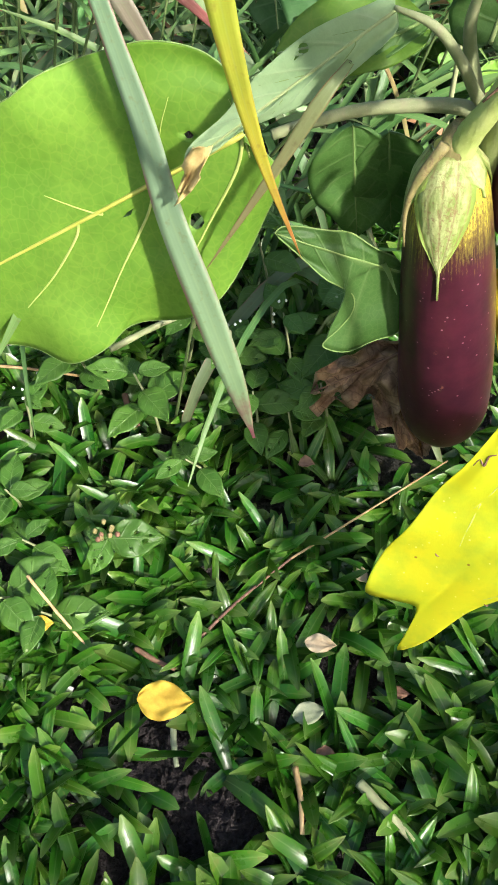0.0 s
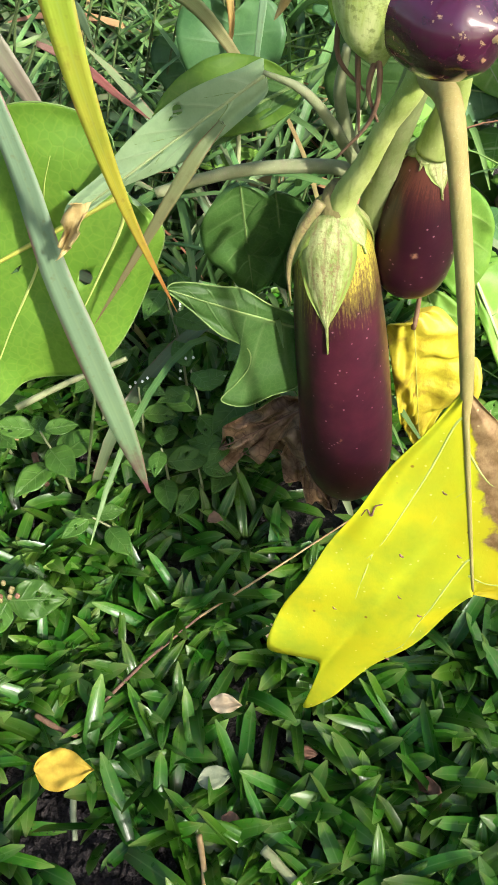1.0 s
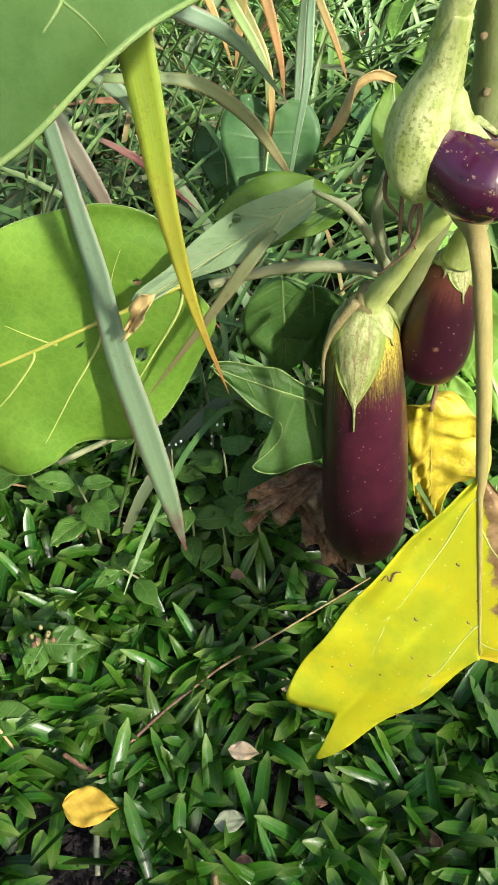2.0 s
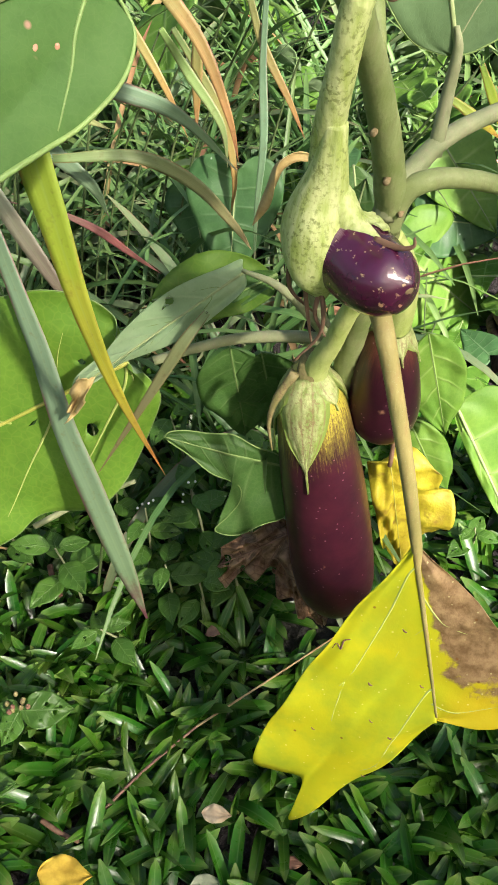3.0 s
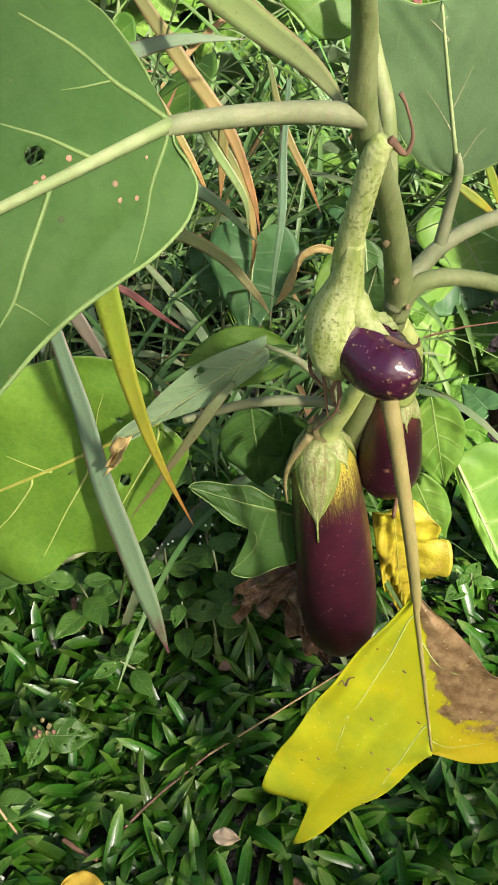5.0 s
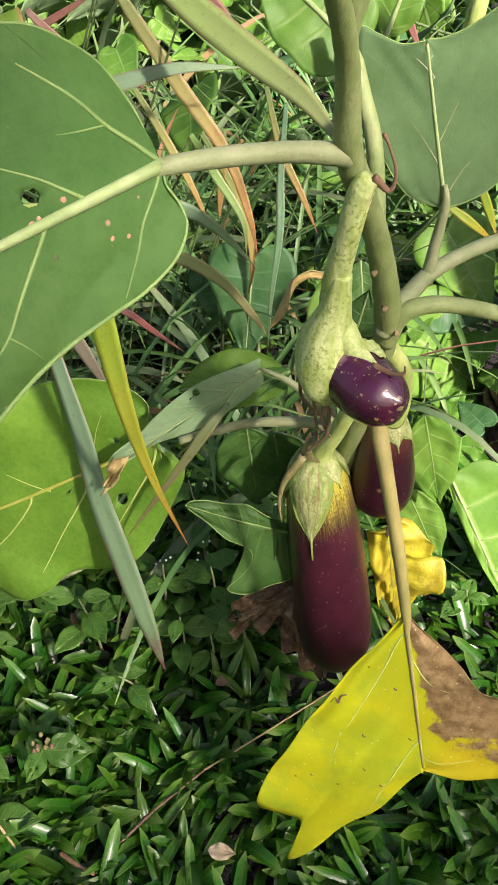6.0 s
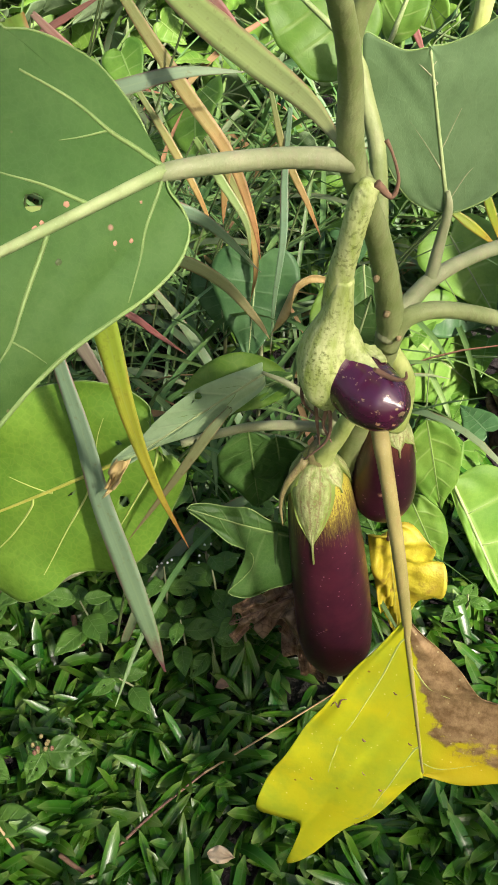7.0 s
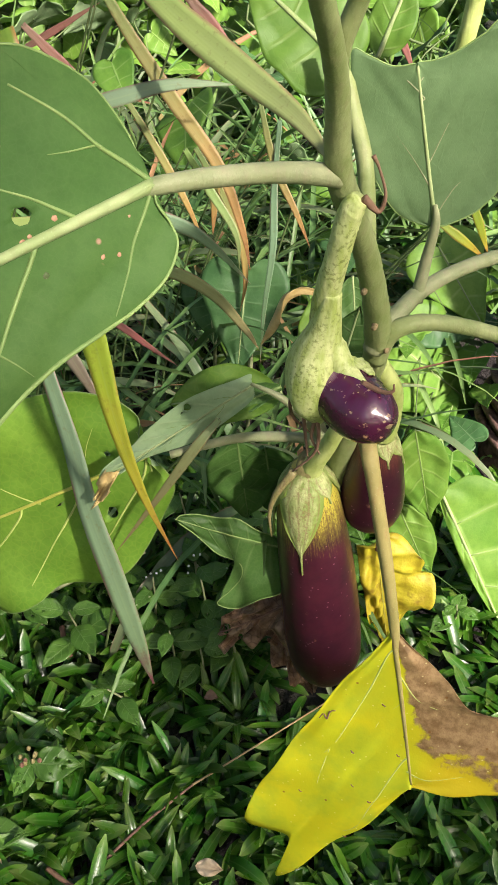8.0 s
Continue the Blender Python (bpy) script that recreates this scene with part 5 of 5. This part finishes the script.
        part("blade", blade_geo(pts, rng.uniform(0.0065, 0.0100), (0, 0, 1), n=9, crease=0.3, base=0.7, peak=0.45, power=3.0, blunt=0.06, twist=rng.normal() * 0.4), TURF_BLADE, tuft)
    protos.append(tuft)
used = 0
while used < 58:
    x, y = rng.uniform(-0.14, 0.30), rng.uniform(0.14, 0.46)
    if bare(x, y):
        continue
    m = pose(x, y, ground_height(x, y) + rng.uniform(-0.002, 0.006), rng.normal() * 8, rng.normal() * 8, rng.uniform(0, 360))
    if used < 6:
        protos[used].matrix_basis = m
    else:
        copy_thing(protos[used % 6], m)
    used += 1

tall = []
for k in range(1700):
    x, y = rng.uniform(-1.2, 0.05), rng.uniform(0.60, 1.6)
    if rng.random() < 0.3:
        x, y = rng.uniform(-0.1, 1.0), rng.uniform(1.15, 1.9)
    tall.append(((x, y, 0.0), rng.uniform(0, 6.28), rng.uniform(0.22, 0.42) + 0.12 * max(0, y - 0.7), rng.uniform(0.004, 0.010), rng.uniform(1.0, 1.5), rng.uniform(0.6, 2.3), rng.normal() * 0.5))
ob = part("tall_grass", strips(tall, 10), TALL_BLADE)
tagged(ob, "tangled tall green grass behind the bush", "grass", kind="stuff")

for name, mat, count, label in (("dry_grass", DRY_BLADE, 90, "dry orange and tan grass blades in a tangle"), ("broad_grass", WIDE_BLADE, 260, "arching broad grey-green grass blades")):
    rows = []
    for k in range(count):
        x, y = rng.uniform(-1.0, 0.10), rng.uniform(0.66, 1.7)
        rows.append(((x, y, 0.0), rng.uniform(0, 6.28), rng.uniform(0.22, 0.40) + 0.12 * max(0, y - 0.7), rng.uniform(0.006, 0.014), rng.uniform(0.9, 1.5), rng.uniform(0.8, 2.6), rng.normal() * 0.6))
    tagged(part(name, strips(rows, 12), mat), label, "grass", kind="stuff")


def weed(x, y, height, leaves, size, label, group, seed, mat=None, flower=False):
    """A low herb: a stem with pairs of oval leaves."""
    r = np.random.default_rng(seed)
    w = thing("weed", label, "weed", (x, y, ground_height(x, y) - 0.004), group)
    top = np.array((r.normal() * 0.012, r.normal() * 0.012 - 0.008, height))
    part("stem", tube([(0, 0, 0), top * 0.55 + (0.004, 0, 0), top], (0.0016, 0.0013, 0.0008), n=10, sides=6), PETIOLE, w)
    turn = r.uniform(0, 3.14)
    for k in range(leaves):
        a = turn + k * math.pi + (k // 2) * 1.45 + r.normal() * 0.2
        at = top * (0.42 + 0.58 * (k // 2 + 1) / ((leaves + 1) // 2))
        L = size * r.uniform(0.75, 1.1) * (1.0 - 0.35 * (k // 2) / max(1, leaves // 2))
        d = np.array((math.cos(a), math.sin(a), r.uniform(-0.15, 0.3)))
        base = at + d * 0.004
        leaf(w, LeafShape(base, base + unit(d) * L, (0, -0.35, 1), OVAL if k % 3 else [(p, q * 1.15) for p, q in OVAL], OVAL, droop=0.12, sag=0.04, fold=(0.15, 0.15), ripple=0.03, veins=5, seed=seed + k), mat or WEED_LEAF, PALE_UNDER, rows=18, cols=6,
             holes=((r.uniform(0.3, 0.8), r.uniform(-0.6, 0.6), 0.05), (r.uniform(0.3, 0.8), r.uniform(-0.6, 0.6), 0.035)) if r.random() < 0.5 else (), thick=0.0003)
    if flower:
        for k in range(4):
            c = top + np.array((r.normal() * 0.006, r.normal() * 0.006, 0.004 + 0.002 * k))
            part("flower", fruit_geo([c, c + (0, 0, 0.003)], (0.0004, 0.0012, 0.0010, 0.0003), n=6, sides=8), WHITE_PETAL, w, "tiny white flower")
    return w


HERB = "low herbs among the grass"
spots = [(-0.095, 0.47, 0.10, 6, 0.042), (-0.011, 0.475, 0.09, 6, 0.044), (-0.05, 0.52, 0.12, 7, 0.040), (-0.03, 0.44, 0.06, 4, 0.036), (0.01, 0.53, 0.13, 6, 0.045), (0.04, 0.56, 0.14, 6, 0.05),
         (-0.10, 0.56, 0.12, 6, 0.045), (-0.16, 0.50, 0.10, 6, 0.042), (-0.21, 0.43, 0.07, 5, 0.038), (-0.19, 0.37, 0.05, 6, 0.040), (0.02, 0.47, 0.07, 4, 0.04), (0.08, 0.60, 0.15, 6, 0.045), (-0.02, 0.60, 0.16, 6, 0.045),
         (0.05, 0.50, 0.09, 6, 0.042), (-0.14, 0.63, 0.13, 6, 0.045), (0.14, 0.64, 0.12, 6, 0.045), (0.30, 0.72, 0.08, 5, 0.04), (0.26, 0.62, 0.06, 5, 0.035)]
for i, (x, y, h, n, s) in enumerate(spots):
    weed(x, y, h, n, s, "low herb with oval green leaves and insect holes", HERB, 100 + 17 * i, flower=i in (2, 4, 8))


# ---- broad-leaved vines in the background ----
def vine(x, y, height, leaves, size, mat, seed, label="sprawling vine with heart-shaped green leaves"):
    r = np.random.default_rng(seed)
    w = thing("vine", label, "vine", (x, y, -0.004), "vines behind the bush")
    pts = [(0, 0, 0)]
    for k in range(4):
        pts.append((r.normal() * 0.07, r.normal() * 0.05, height * (k + 1) / 4))
    part("stem", tube(pts, (0.0022, 0.0018, 0.0015, 0.001), n=24, sides=6), CULM, w)
    for k in range(leaves):
        c = np.array(pts[1 + k % 4]) + (r.normal() * 0.06, r.normal() * 0.05, r.uniform(-0.02, 0.04))
        a = r.uniform(0, 6.28)
        L = size * r.uniform(0.7, 1.2)
        tip = c + L * np.array((math.cos(a) * 0.8, math.sin(a) * 0.6 - 0.25, r.uniform(-0.6, 0.1)))
        leaf(w, LeafShape(c, tip, (r.normal() * 0.4, -0.6, 0.9), HEART, HEART, sag=0.05, fold=(0.12, 0.12), ripple=0.04, veins=4, seed=seed + k), mat, PALE_UNDER, rows=14, cols=6, thick=0.0003)
    return w


r2 = np.random.default_rng(21)
# Every second vine takes the lightened green, as sun patches put into colour.
patterns = [vine(0, 0, 0.22, 10, 0.085, (BLUE_LEAF, SUNLIT_LEAF, VINE_LEAF, SUNLIT_LEAF)[k % 4], 500 + 31 * k) for k in range(12)]
count = 0
for k in range(300):
    y = 0.95 + 2.7 * r2.random() ** 1.4
    x = r2.uniform(-1.0, 0.9) * (0.5 + 0.5 * y) - 0.15 * y
    if 0.20 < x < 0.80 and y < 1.3 or x < 0.0 and y < 1.7 and r2.random() < 0.6:
        continue
    size = (0.10 + 0.26 * min(1.3, y - 0.9) + r2.uniform(0, 0.1)) / 0.22
    m = pose(x, y, -0.004, 0, 0, r2.uniform(0, 360)) @ Matrix.Diagonal((0.4 + 0.6 * size, 0.4 + 0.6 * size, size, 1))
    if count < len(patterns):
        patterns[count].matrix_basis = m
    else:
        copy_thing(patterns[count % len(patterns)], pose(x, y, -0.004, 0, 0, r2.uniform(0, 360))).scale = m.to_scale()
    count += 1

# leaves that can be told apart beside the fruit
for base, tip, mat, shape, label in (
        ((0.154, 0.950, 0.142), (0.278, 1.000, 0.026), SUNLIT_LEAF, HEART, "pale speckled vine leaf beside the soil"),
        ((0.184, 1.050, 0.240), (0.261, 1.000, 0.156), SUNLIT_LEAF, HEART, "light green heart-shaped vine leaf"),
        ((0.173, 1.000, 0.168), (0.282, 1.020, 0.156), BLUE_LEAF, HEART, "dark blue-green vine leaf"),
        ((0.315, 0.920, -0.057), (0.265, 0.950, 0.017), SUNLIT_LEAF, OVAL, "bright sunlit oval leaf"),
        ((0.228, 0.920, 0.018), (0.238, 0.950, 0.061), SUNLIT_LEAF, OVAL, "small bright sunlit leaf"),
        ((0.228, 0.920, 0.018), (0.205, 0.900, -0.001), SUNLIT_LEAF, OVAL, "small bright sunlit leaf"),
        ((-0.018, 0.800, 0.299), (-0.017, 0.760, 0.192), BLUE_LEAF, HEART, "dark spotted vine leaf behind the grass"),
        ((-0.081, 0.860, 0.246), (-0.068, 0.840, 0.172), BLUE_LEAF, HEART, "dark vine leaf behind the grass"),
        ((0.106, 0.720, 0.350), (0.119, 0.700, 0.288), SHADE_LEAF, OVAL, "dark leaf behind the stem")):
    w = thing("vine", label, "vine", (base[0], base[1], -0.004), "vines behind the bush")
    o = np.array((base[0], base[1], -0.004))
    part("stem", tube([(0, 0.01, 0), (0.0, 0.03, base[2] * 0.6), np.array(base) - o], (0.003, 0.0025, 0.0015), n=14, sides=6), PETIOLE, w)
    leaf(w, LeafShape(np.array(base) - o, np.array(tip) - o, (0.1, -0.7, 0.7), shape, shape, ripple=0.04, veins=5, seed=int(base[0] * 900) % 77), mat, PALE_UNDER, rows=26, cols=9, rib=(0.0012, 0.0006))

# ---- the fibrous trunk ----
POST = np.array((0.344, 0.954, 0.000))
trunk = thing("palm_trunk", "dark brown fibrous trunk with slanting ridges", "trunk", tuple(POST))
part("core", tube([(0.0, 0.0, -0.02), (0.008, 0.0, 0.10), (0.018, 0.0, 0.22), (0.035, 0.0, 0.42)], (0.070, 0.058, 0.050, 0.046), n=30, sides=24, knobs=0.05), FIBRE, trunk)
for k in range(19):
    h = 0.004 + k * 0.021
    rr = 0.070 - 0.07 * h
    pts = [((rr + 0.002) * math.cos(a) + 0.085 * h, (rr + 0.002) * math.sin(a), h + 0.055 * math.cos(a + 2.9)) for a in np.linspace(0, 2 * math.pi, 13)]
    part("ridge", tube(pts, (0.005, 0.009, 0.006, 0.008, 0.005), n=36, sides=7, knobs=0.16, seed=k), FIBRE, trunk)

# ---- litter on the ground ----
def dead_leaf(shape, holes, label):
    w = thing("dead_leaf", label, "dead leaf", tuple(shape.base))
    shape.base = np.zeros(3)
    body = part("blade", shape.mesh(60, 22, 0.0007, holes), [DEAD, DEAD], w)
    part("midrib", shape.rib(0.0016, 0.0007), WITHERED, body)
    for geo in shape.side_ribs(0.0007):
        part("side_vein", geo, WITHERED, body)


dead_leaf(LeafShape((0.109, 0.515, 0.117), (0.036, 0.485, 0.078), (0, -0.85, 0.55),
                    ((0, 0.05),) + ((0.144, 0.310), (0.434, 0.494), (0.536, 0.247), (0.750, 0.294), (0.885, 0.169), (1.038, 0.242), (1.109, 0.144)) + ((1, 0),),
                    ((0, 0.05),) + ((0.003, 0.135), (0.165, 0.150), (0.373, 0.213), (0.597, 0.173), (0.757, 0.200), (0.864, 0.164)) + ((1, 0),), sag=0.10, ripple=0.30, pucker=0.04, veins=5, seed=71), ((0.85, -0.3, 0.05), (0.5, 0.6, 0.04)), "dead crumpled brown leaf on the grass")
dead_leaf(LeafShape((0.094, 0.490, 0.092), (0.134, 0.470, 0.042), (0, -0.85, 0.55),
                    ((0, 0.2), (0.2, 0.35), (0.4, 0.25), (0.7, 0.30), (0.9, 0.12), (1, 0)), ((0, 0.2), (0.3, 0.25), (0.5, 0.15), (0.8, 0.2), (1, 0)), sag=0.08, ripple=0.3, pucker=0.03, seed=73), (), "curled brown end of a dead leaf")


def litter(name, a, b, lift, mat, label, shape=OVAL, width=1.0, curl=1.5, seed=0):
    e = [(p, q * width) for p, q in shape]
    tagged(part(name, LeafShape(a, b, (0, -0.3, 1), e, e, curl=(curl, curl), ripple=0.08, seed=seed).mesh(18, 7, 0.0008), [mat, mat]), label, "litter")


litter("fallen_leaf", (-0.033, 0.225, 0.026), (0.007, 0.231, 0.030), 0, PETAL, "small round yellow fallen leaf on the soil", width=1.15, curl=0.6, seed=81)
litter("fallen_leaf", (0.072, 0.289, 0.036), (0.095, 0.289, 0.041), 0, PALE_LITTER, "small tan fallen leaf", width=1.0, seed=82)
litter("fallen_leaf", (0.096, 0.369, 0.012), (0.109, 0.359, 0.012), 0, PALE_LITTER, "small tan fallen leaf", width=1.3, curl=3, seed=83)
litter("fallen_leaf", (0.073, 0.245, 0.008), (0.096, 0.254, 0.012), 0, GREY_LITTER, "greyish dry leaf scrap", width=1.1, seed=84)
litter("fallen_leaf", (0.094, 0.226, 0.008), (0.110, 0.219, 0.012), 0, BROWN_LITTER, "brown dry leaf scrap", width=1.2, seed=85)
litter("fallen_leaf", (0.135, 0.278, 0.008), (0.151, 0.278, 0.012), 0, BROWN_LITTER, "dark red-brown leaf scrap", width=1.0, seed=86)
litter("fallen_leaf", (0.220, 0.277, 0.010), (0.233, 0.248, 0.012), 0, BROWN_LITTER, "brown curled leaf scrap", width=1.2, curl=3, seed=87)
litter("fallen_leaf", (0.038, 0.434, 0.050), (0.051, 0.430, 0.056), 0, WITHERED, "pinkish withered leaf scrap", width=1.4, curl=3, seed=88)
litter("fallen_leaf", (-0.128, 0.262, 0.022), (-0.112, 0.266, 0.026), 0, PETAL, "small orange-yellow fallen leaf in the grass", width=1.4, seed=89)
for pts, r, mat, label in (
        ([(-0.131, 0.484, 0.035), (-0.122, 0.470, 0.034), (-0.109, 0.456, 0.030)], 0.0030, BROWN_LITTER, "curled brown dry fern scrap"),
        ([(-0.009, 0.281, 0.010), (0.015, 0.319, 0.016), (0.047, 0.361, 0.022)], 0.0014, TWIG, "thin reddish-brown twig on grass"),
        ([(0.047, 0.361, 0.022), (0.095, 0.413, 0.024), (0.156, 0.479, 0.028)], 0.0010, STRAW, "long dry straw stem"),
        ([(-0.136, 0.287, 0.050), (-0.110, 0.272, 0.030), (-0.078, 0.255, 0.010)], 0.0013, STRAW, "short dry tan straw stem"),
        ([(-0.010, 0.227, 0.004), (-0.004, 0.210, 0.004), (0.003, 0.194, 0.004)], 0.0026, GREY_LITTER, "short pale stick on bare soil"),
        ([(0.125, 0.208, 0.020), (0.144, 0.195, 0.020), (0.164, 0.182, 0.015)], 0.0036, PETIOLE, "thick pale green cut grass stalk"),
        ([(-0.299, 0.472, 0.050), (-0.226, 0.482, 0.050), (-0.143, 0.485, 0.050)], 0.0016, STRAW, "long dry straw stem"),
        ([(-0.286, 0.455, 0.060), (-0.259, 0.483, 0.060), (-0.238, 0.510, 0.060)], 0.0035, WITHERED, "faded pink dry stalk"),
        ([(0.255, 0.411, 0.010), (0.275, 0.400, 0.010), (0.300, 0.396, 0.010)], 0.0016, TWIG, "thin reddish-brown twig on grass"),
        ([(-0.051, 0.267, 0.010), (-0.034, 0.261, 0.012), (-0.017, 0.258, 0.010)], 0.0022, WITHERED, "curled brown dry stalk"),
        ([(0.082, 0.211, 0.010), (0.090, 0.191, 0.010), (0.095, 0.171, 0.008)], 0.0022, STRAW, "dry tan straw stump"),
        ([(-0.131, 0.476, 0.100), (-0.100, 0.513, 0.100), (-0.052, 0.531, 0.120)], 0.0030, PETIOLE, "pale green grass stalk")):
    tagged(part("stalk", tube(pts, (r, r * 0.9, r * 0.7), n=18, sides=7, knobs=0.08), mat), label, "stalk")

# the eaten herb with a bud
bud = thing("weed", "eaten herb with a yellowish bud and holes", "weed", (-0.106, 0.352, 0.000), HERB)
o = np.array(bud.location)
c = np.array((-0.085, 0.325, 0.060))
part("stem", tube([(0, 0, -0.005), (c - o) * 0.5, c - o], (0.002, 0.0018, 0.0015), n=10, sides=6), PETIOLE, bud)
for tip, s in (((-0.045, 0.338, 0.055), 91), ((-0.092, 0.301, 0.045), 92), ((-0.103, 0.327, 0.060), 93)):
    leaf(bud, LeafShape(c - o, np.array(tip) - o, (0, -0.5, 1), [(a, b * 1.2) for a, b in OVAL], [(a, b * 1.2) for a, b in OVAL], ripple=0.06, sag=0.05, seed=s), WEED_LEAF, PALE_UNDER, rows=26, cols=10, holes=((0.45, 0.3, 0.05), (0.6, -0.3, 0.05), (0.3, -0.5, 0.03), (0.7, 0.4, 0.03)))
rb = np.random.default_rng(5)
for k in range(9):
    q = c - o + np.array((rb.normal() * 0.005, rb.normal() * 0.005, 0.003 + rb.uniform(0, 0.004)))
    part("bud", fruit_geo([q, q + (0, 0, 0.006)], (0.0008, 0.0020, 0.0018, 0.0004), n=7, sides=8, dent=0.3, seed=k), BROWN_LITTER if k % 3 == 0 else CRUST, bud)
for px, size, seed in (((-0.161, 0.300, 0.050), 0.045, 301), ((-0.122, 0.286, 0.050), 0.045, 302), ((-0.150, 0.336, 0.050), 0.036, 303)):
    weed(px[0], px[1], 0.045, 4, size, "low herb with broad oval leaves", HERB, seed)

# ---- the lawn away from the bush ----
outer = [r for r in turf_rows(17000, -2.9, 2.9, -1.9, 1.1, 0.05, 0.11, 0.017)
         if not (-0.56 < r[0][0] < 0.66 and r[0][1] > 0.01) and math.hypot(r[0][0], r[0][1] - 0.3) + 0.5 * noise.noise(Vector((r[0][0] * 1.7, r[0][1] * 1.7, 4.0))) + 0.25 * noise.noise(Vector((r[0][0] * 7, r[0][1] * 7, 2.0))) < 2.0]
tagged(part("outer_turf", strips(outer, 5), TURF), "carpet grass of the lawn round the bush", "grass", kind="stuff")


# ---- an unseen small tree, added so that its crown shades the bush ----
def shade_tree():
    e1 = Vector((-sun_to.y, sun_to.x, 0)).normalized()
    e2 = sun_to.cross(e1)
    foot = sun_to * 3.1
    tree = thing("shade_tree", "unseen small leafy tree with a slender trunk, added to shade the bush", "tree", (foot.x, foot.y, -0.01))
    r = np.random.default_rng(77)
    # Openings set in the crown to let sun patches fall on chosen spots.
    gaps = ((0.478, 0.628, 0.078), (0.150, 0.235, 0.045), (0.62, 0.62, 0.05))
    v, f, uv = [], [], []
    count = 0
    while count < 2300:
        a, b = r.uniform(-0.75, 1.10), r.uniform(-0.30, 1.45)
        edge = ((a - 0.15) / 0.85) ** 2 + ((b - 0.55) / 0.80) ** 2 + 0.5 * noise.noise(Vector((a * 5, b * 5, 0.5)))
        thin = 0.68 if b > 0.66 or a > 0.58 else 1.0
        if a > 0.58 and b < 0.30 + 0.6 * (a - 0.58) or edge > 1 or r.random() > thin or any(math.hypot(a - p, b - q) < d * r.uniform(0.8, 1.3) for p, q, d in gaps):
            continue
        c = np.array(e1 * a + e2 * b + sun_to * (3.1 + r.uniform(-0.45, 0.45))) - np.array((foot.x, foot.y, -0.01))
        d = unit(r.normal(size=3) + (0, 0, -0.5))
        n = unit(np.cross(d, r.normal(size=3)) + np.array(sun_to) * 0.8)
        w = unit(np.cross(n, d))
        L = r.uniform(0.055, 0.10)
        o = len(v)
        v += [c, c + L * (0.4 * d + 0.24 * w + 0.05 * n), c + L * d, c + L * (0.4 * d - 0.24 * w + 0.05 * n), c + L * 0.45 * d]
        uv += [(0, 0.5), (0.4, 1.0), (1.0, 0.5), (0.4, 0.0), (0.45, 0.5)]
        f += [(o, o + 4, o + 1), (o + 1, o + 4, o + 2), (o, o + 3, o + 4), (o + 4, o + 3, o + 2)]
        count += 1
    part("crown", (v, f, uv, None), SHADE_LEAF, tree)
    top = foot.z
    part("trunk", tube([(0.0, 0.0, -0.01), (0.03, -0.02, 0.6), (-0.02, 0.02, 1.2), (0.0, 0.0, top)], (0.045, 0.036, 0.030, 0.016), n=30, sides=14, knobs=0.03), TWIG, tree)
    for k in range(9):
        a = k * 2.4
        h = 1.05 + 0.11 * k
        out = np.array((math.cos(a), math.sin(a), 0.0)) * (0.42 + 0.1 * (k % 3))
        part("limb", tube([(0.0, 0.0, h), out * 0.5 + (0, 0, h + 0.16), out + (0, 0, h + 0.42)], (0.016, 0.010, 0.004), n=16, sides=8), TWIG, tree)


shade_tree()


# ---- an unseen hedge, added to close the garden and cut low sky light ----
def hedge():
    r = np.random.default_rng(91)
    v, f, uv = [], [], []
    for k in range(12000):
        a = r.uniform(0, 2 * math.pi)
        high = (1.7 if math.cos(a - math.atan2(sun_to.y, sun_to.x)) > 0.5 else 2.7) + 0.25 * noise.noise(Vector((math.cos(a) * 3, math.sin(a) * 3, 0.2)))
        h = high * r.random() ** 0.8
        away = 3.9 + r.uniform(-0.35, 0.35) + 0.25 * noise.noise(Vector((math.cos(a) * 6, math.sin(a) * 6, h)))
        c = np.array((away * math.cos(a), 0.9 + away * math.sin(a), h))
        d = unit(r.normal(size=3) + (0, 0, -0.3))
        n = unit(np.cross(d, r.normal(size=3)) + np.array((-math.cos(a), -math.sin(a), 0.8)) * 0.9)
        w = unit(np.cross(n, d))
        L = r.uniform(0.10, 0.20)
        o = len(v)
        v += [c, c + L * (0.4 * d + 0.27 * w + 0.05 * n), c + L * d, c + L * (0.4 * d - 0.27 * w + 0.05 * n), c + L * 0.45 * d]
        uv += [(0, 0.5), (0.4, 1.0), (1.0, 0.5), (0.4, 0.0), (0.45, 0.5)]
        f += [(o, o + 4, o + 1), (o + 1, o + 4, o + 2), (o, o + 3, o + 4), (o + 4, o + 3, o + 2)]
    tagged(part("hedge", (v, f, uv, None), SHADE_LEAF), "unseen dense green hedge, added all round to block low sky light", "hedge", kind="stuff")


hedge()
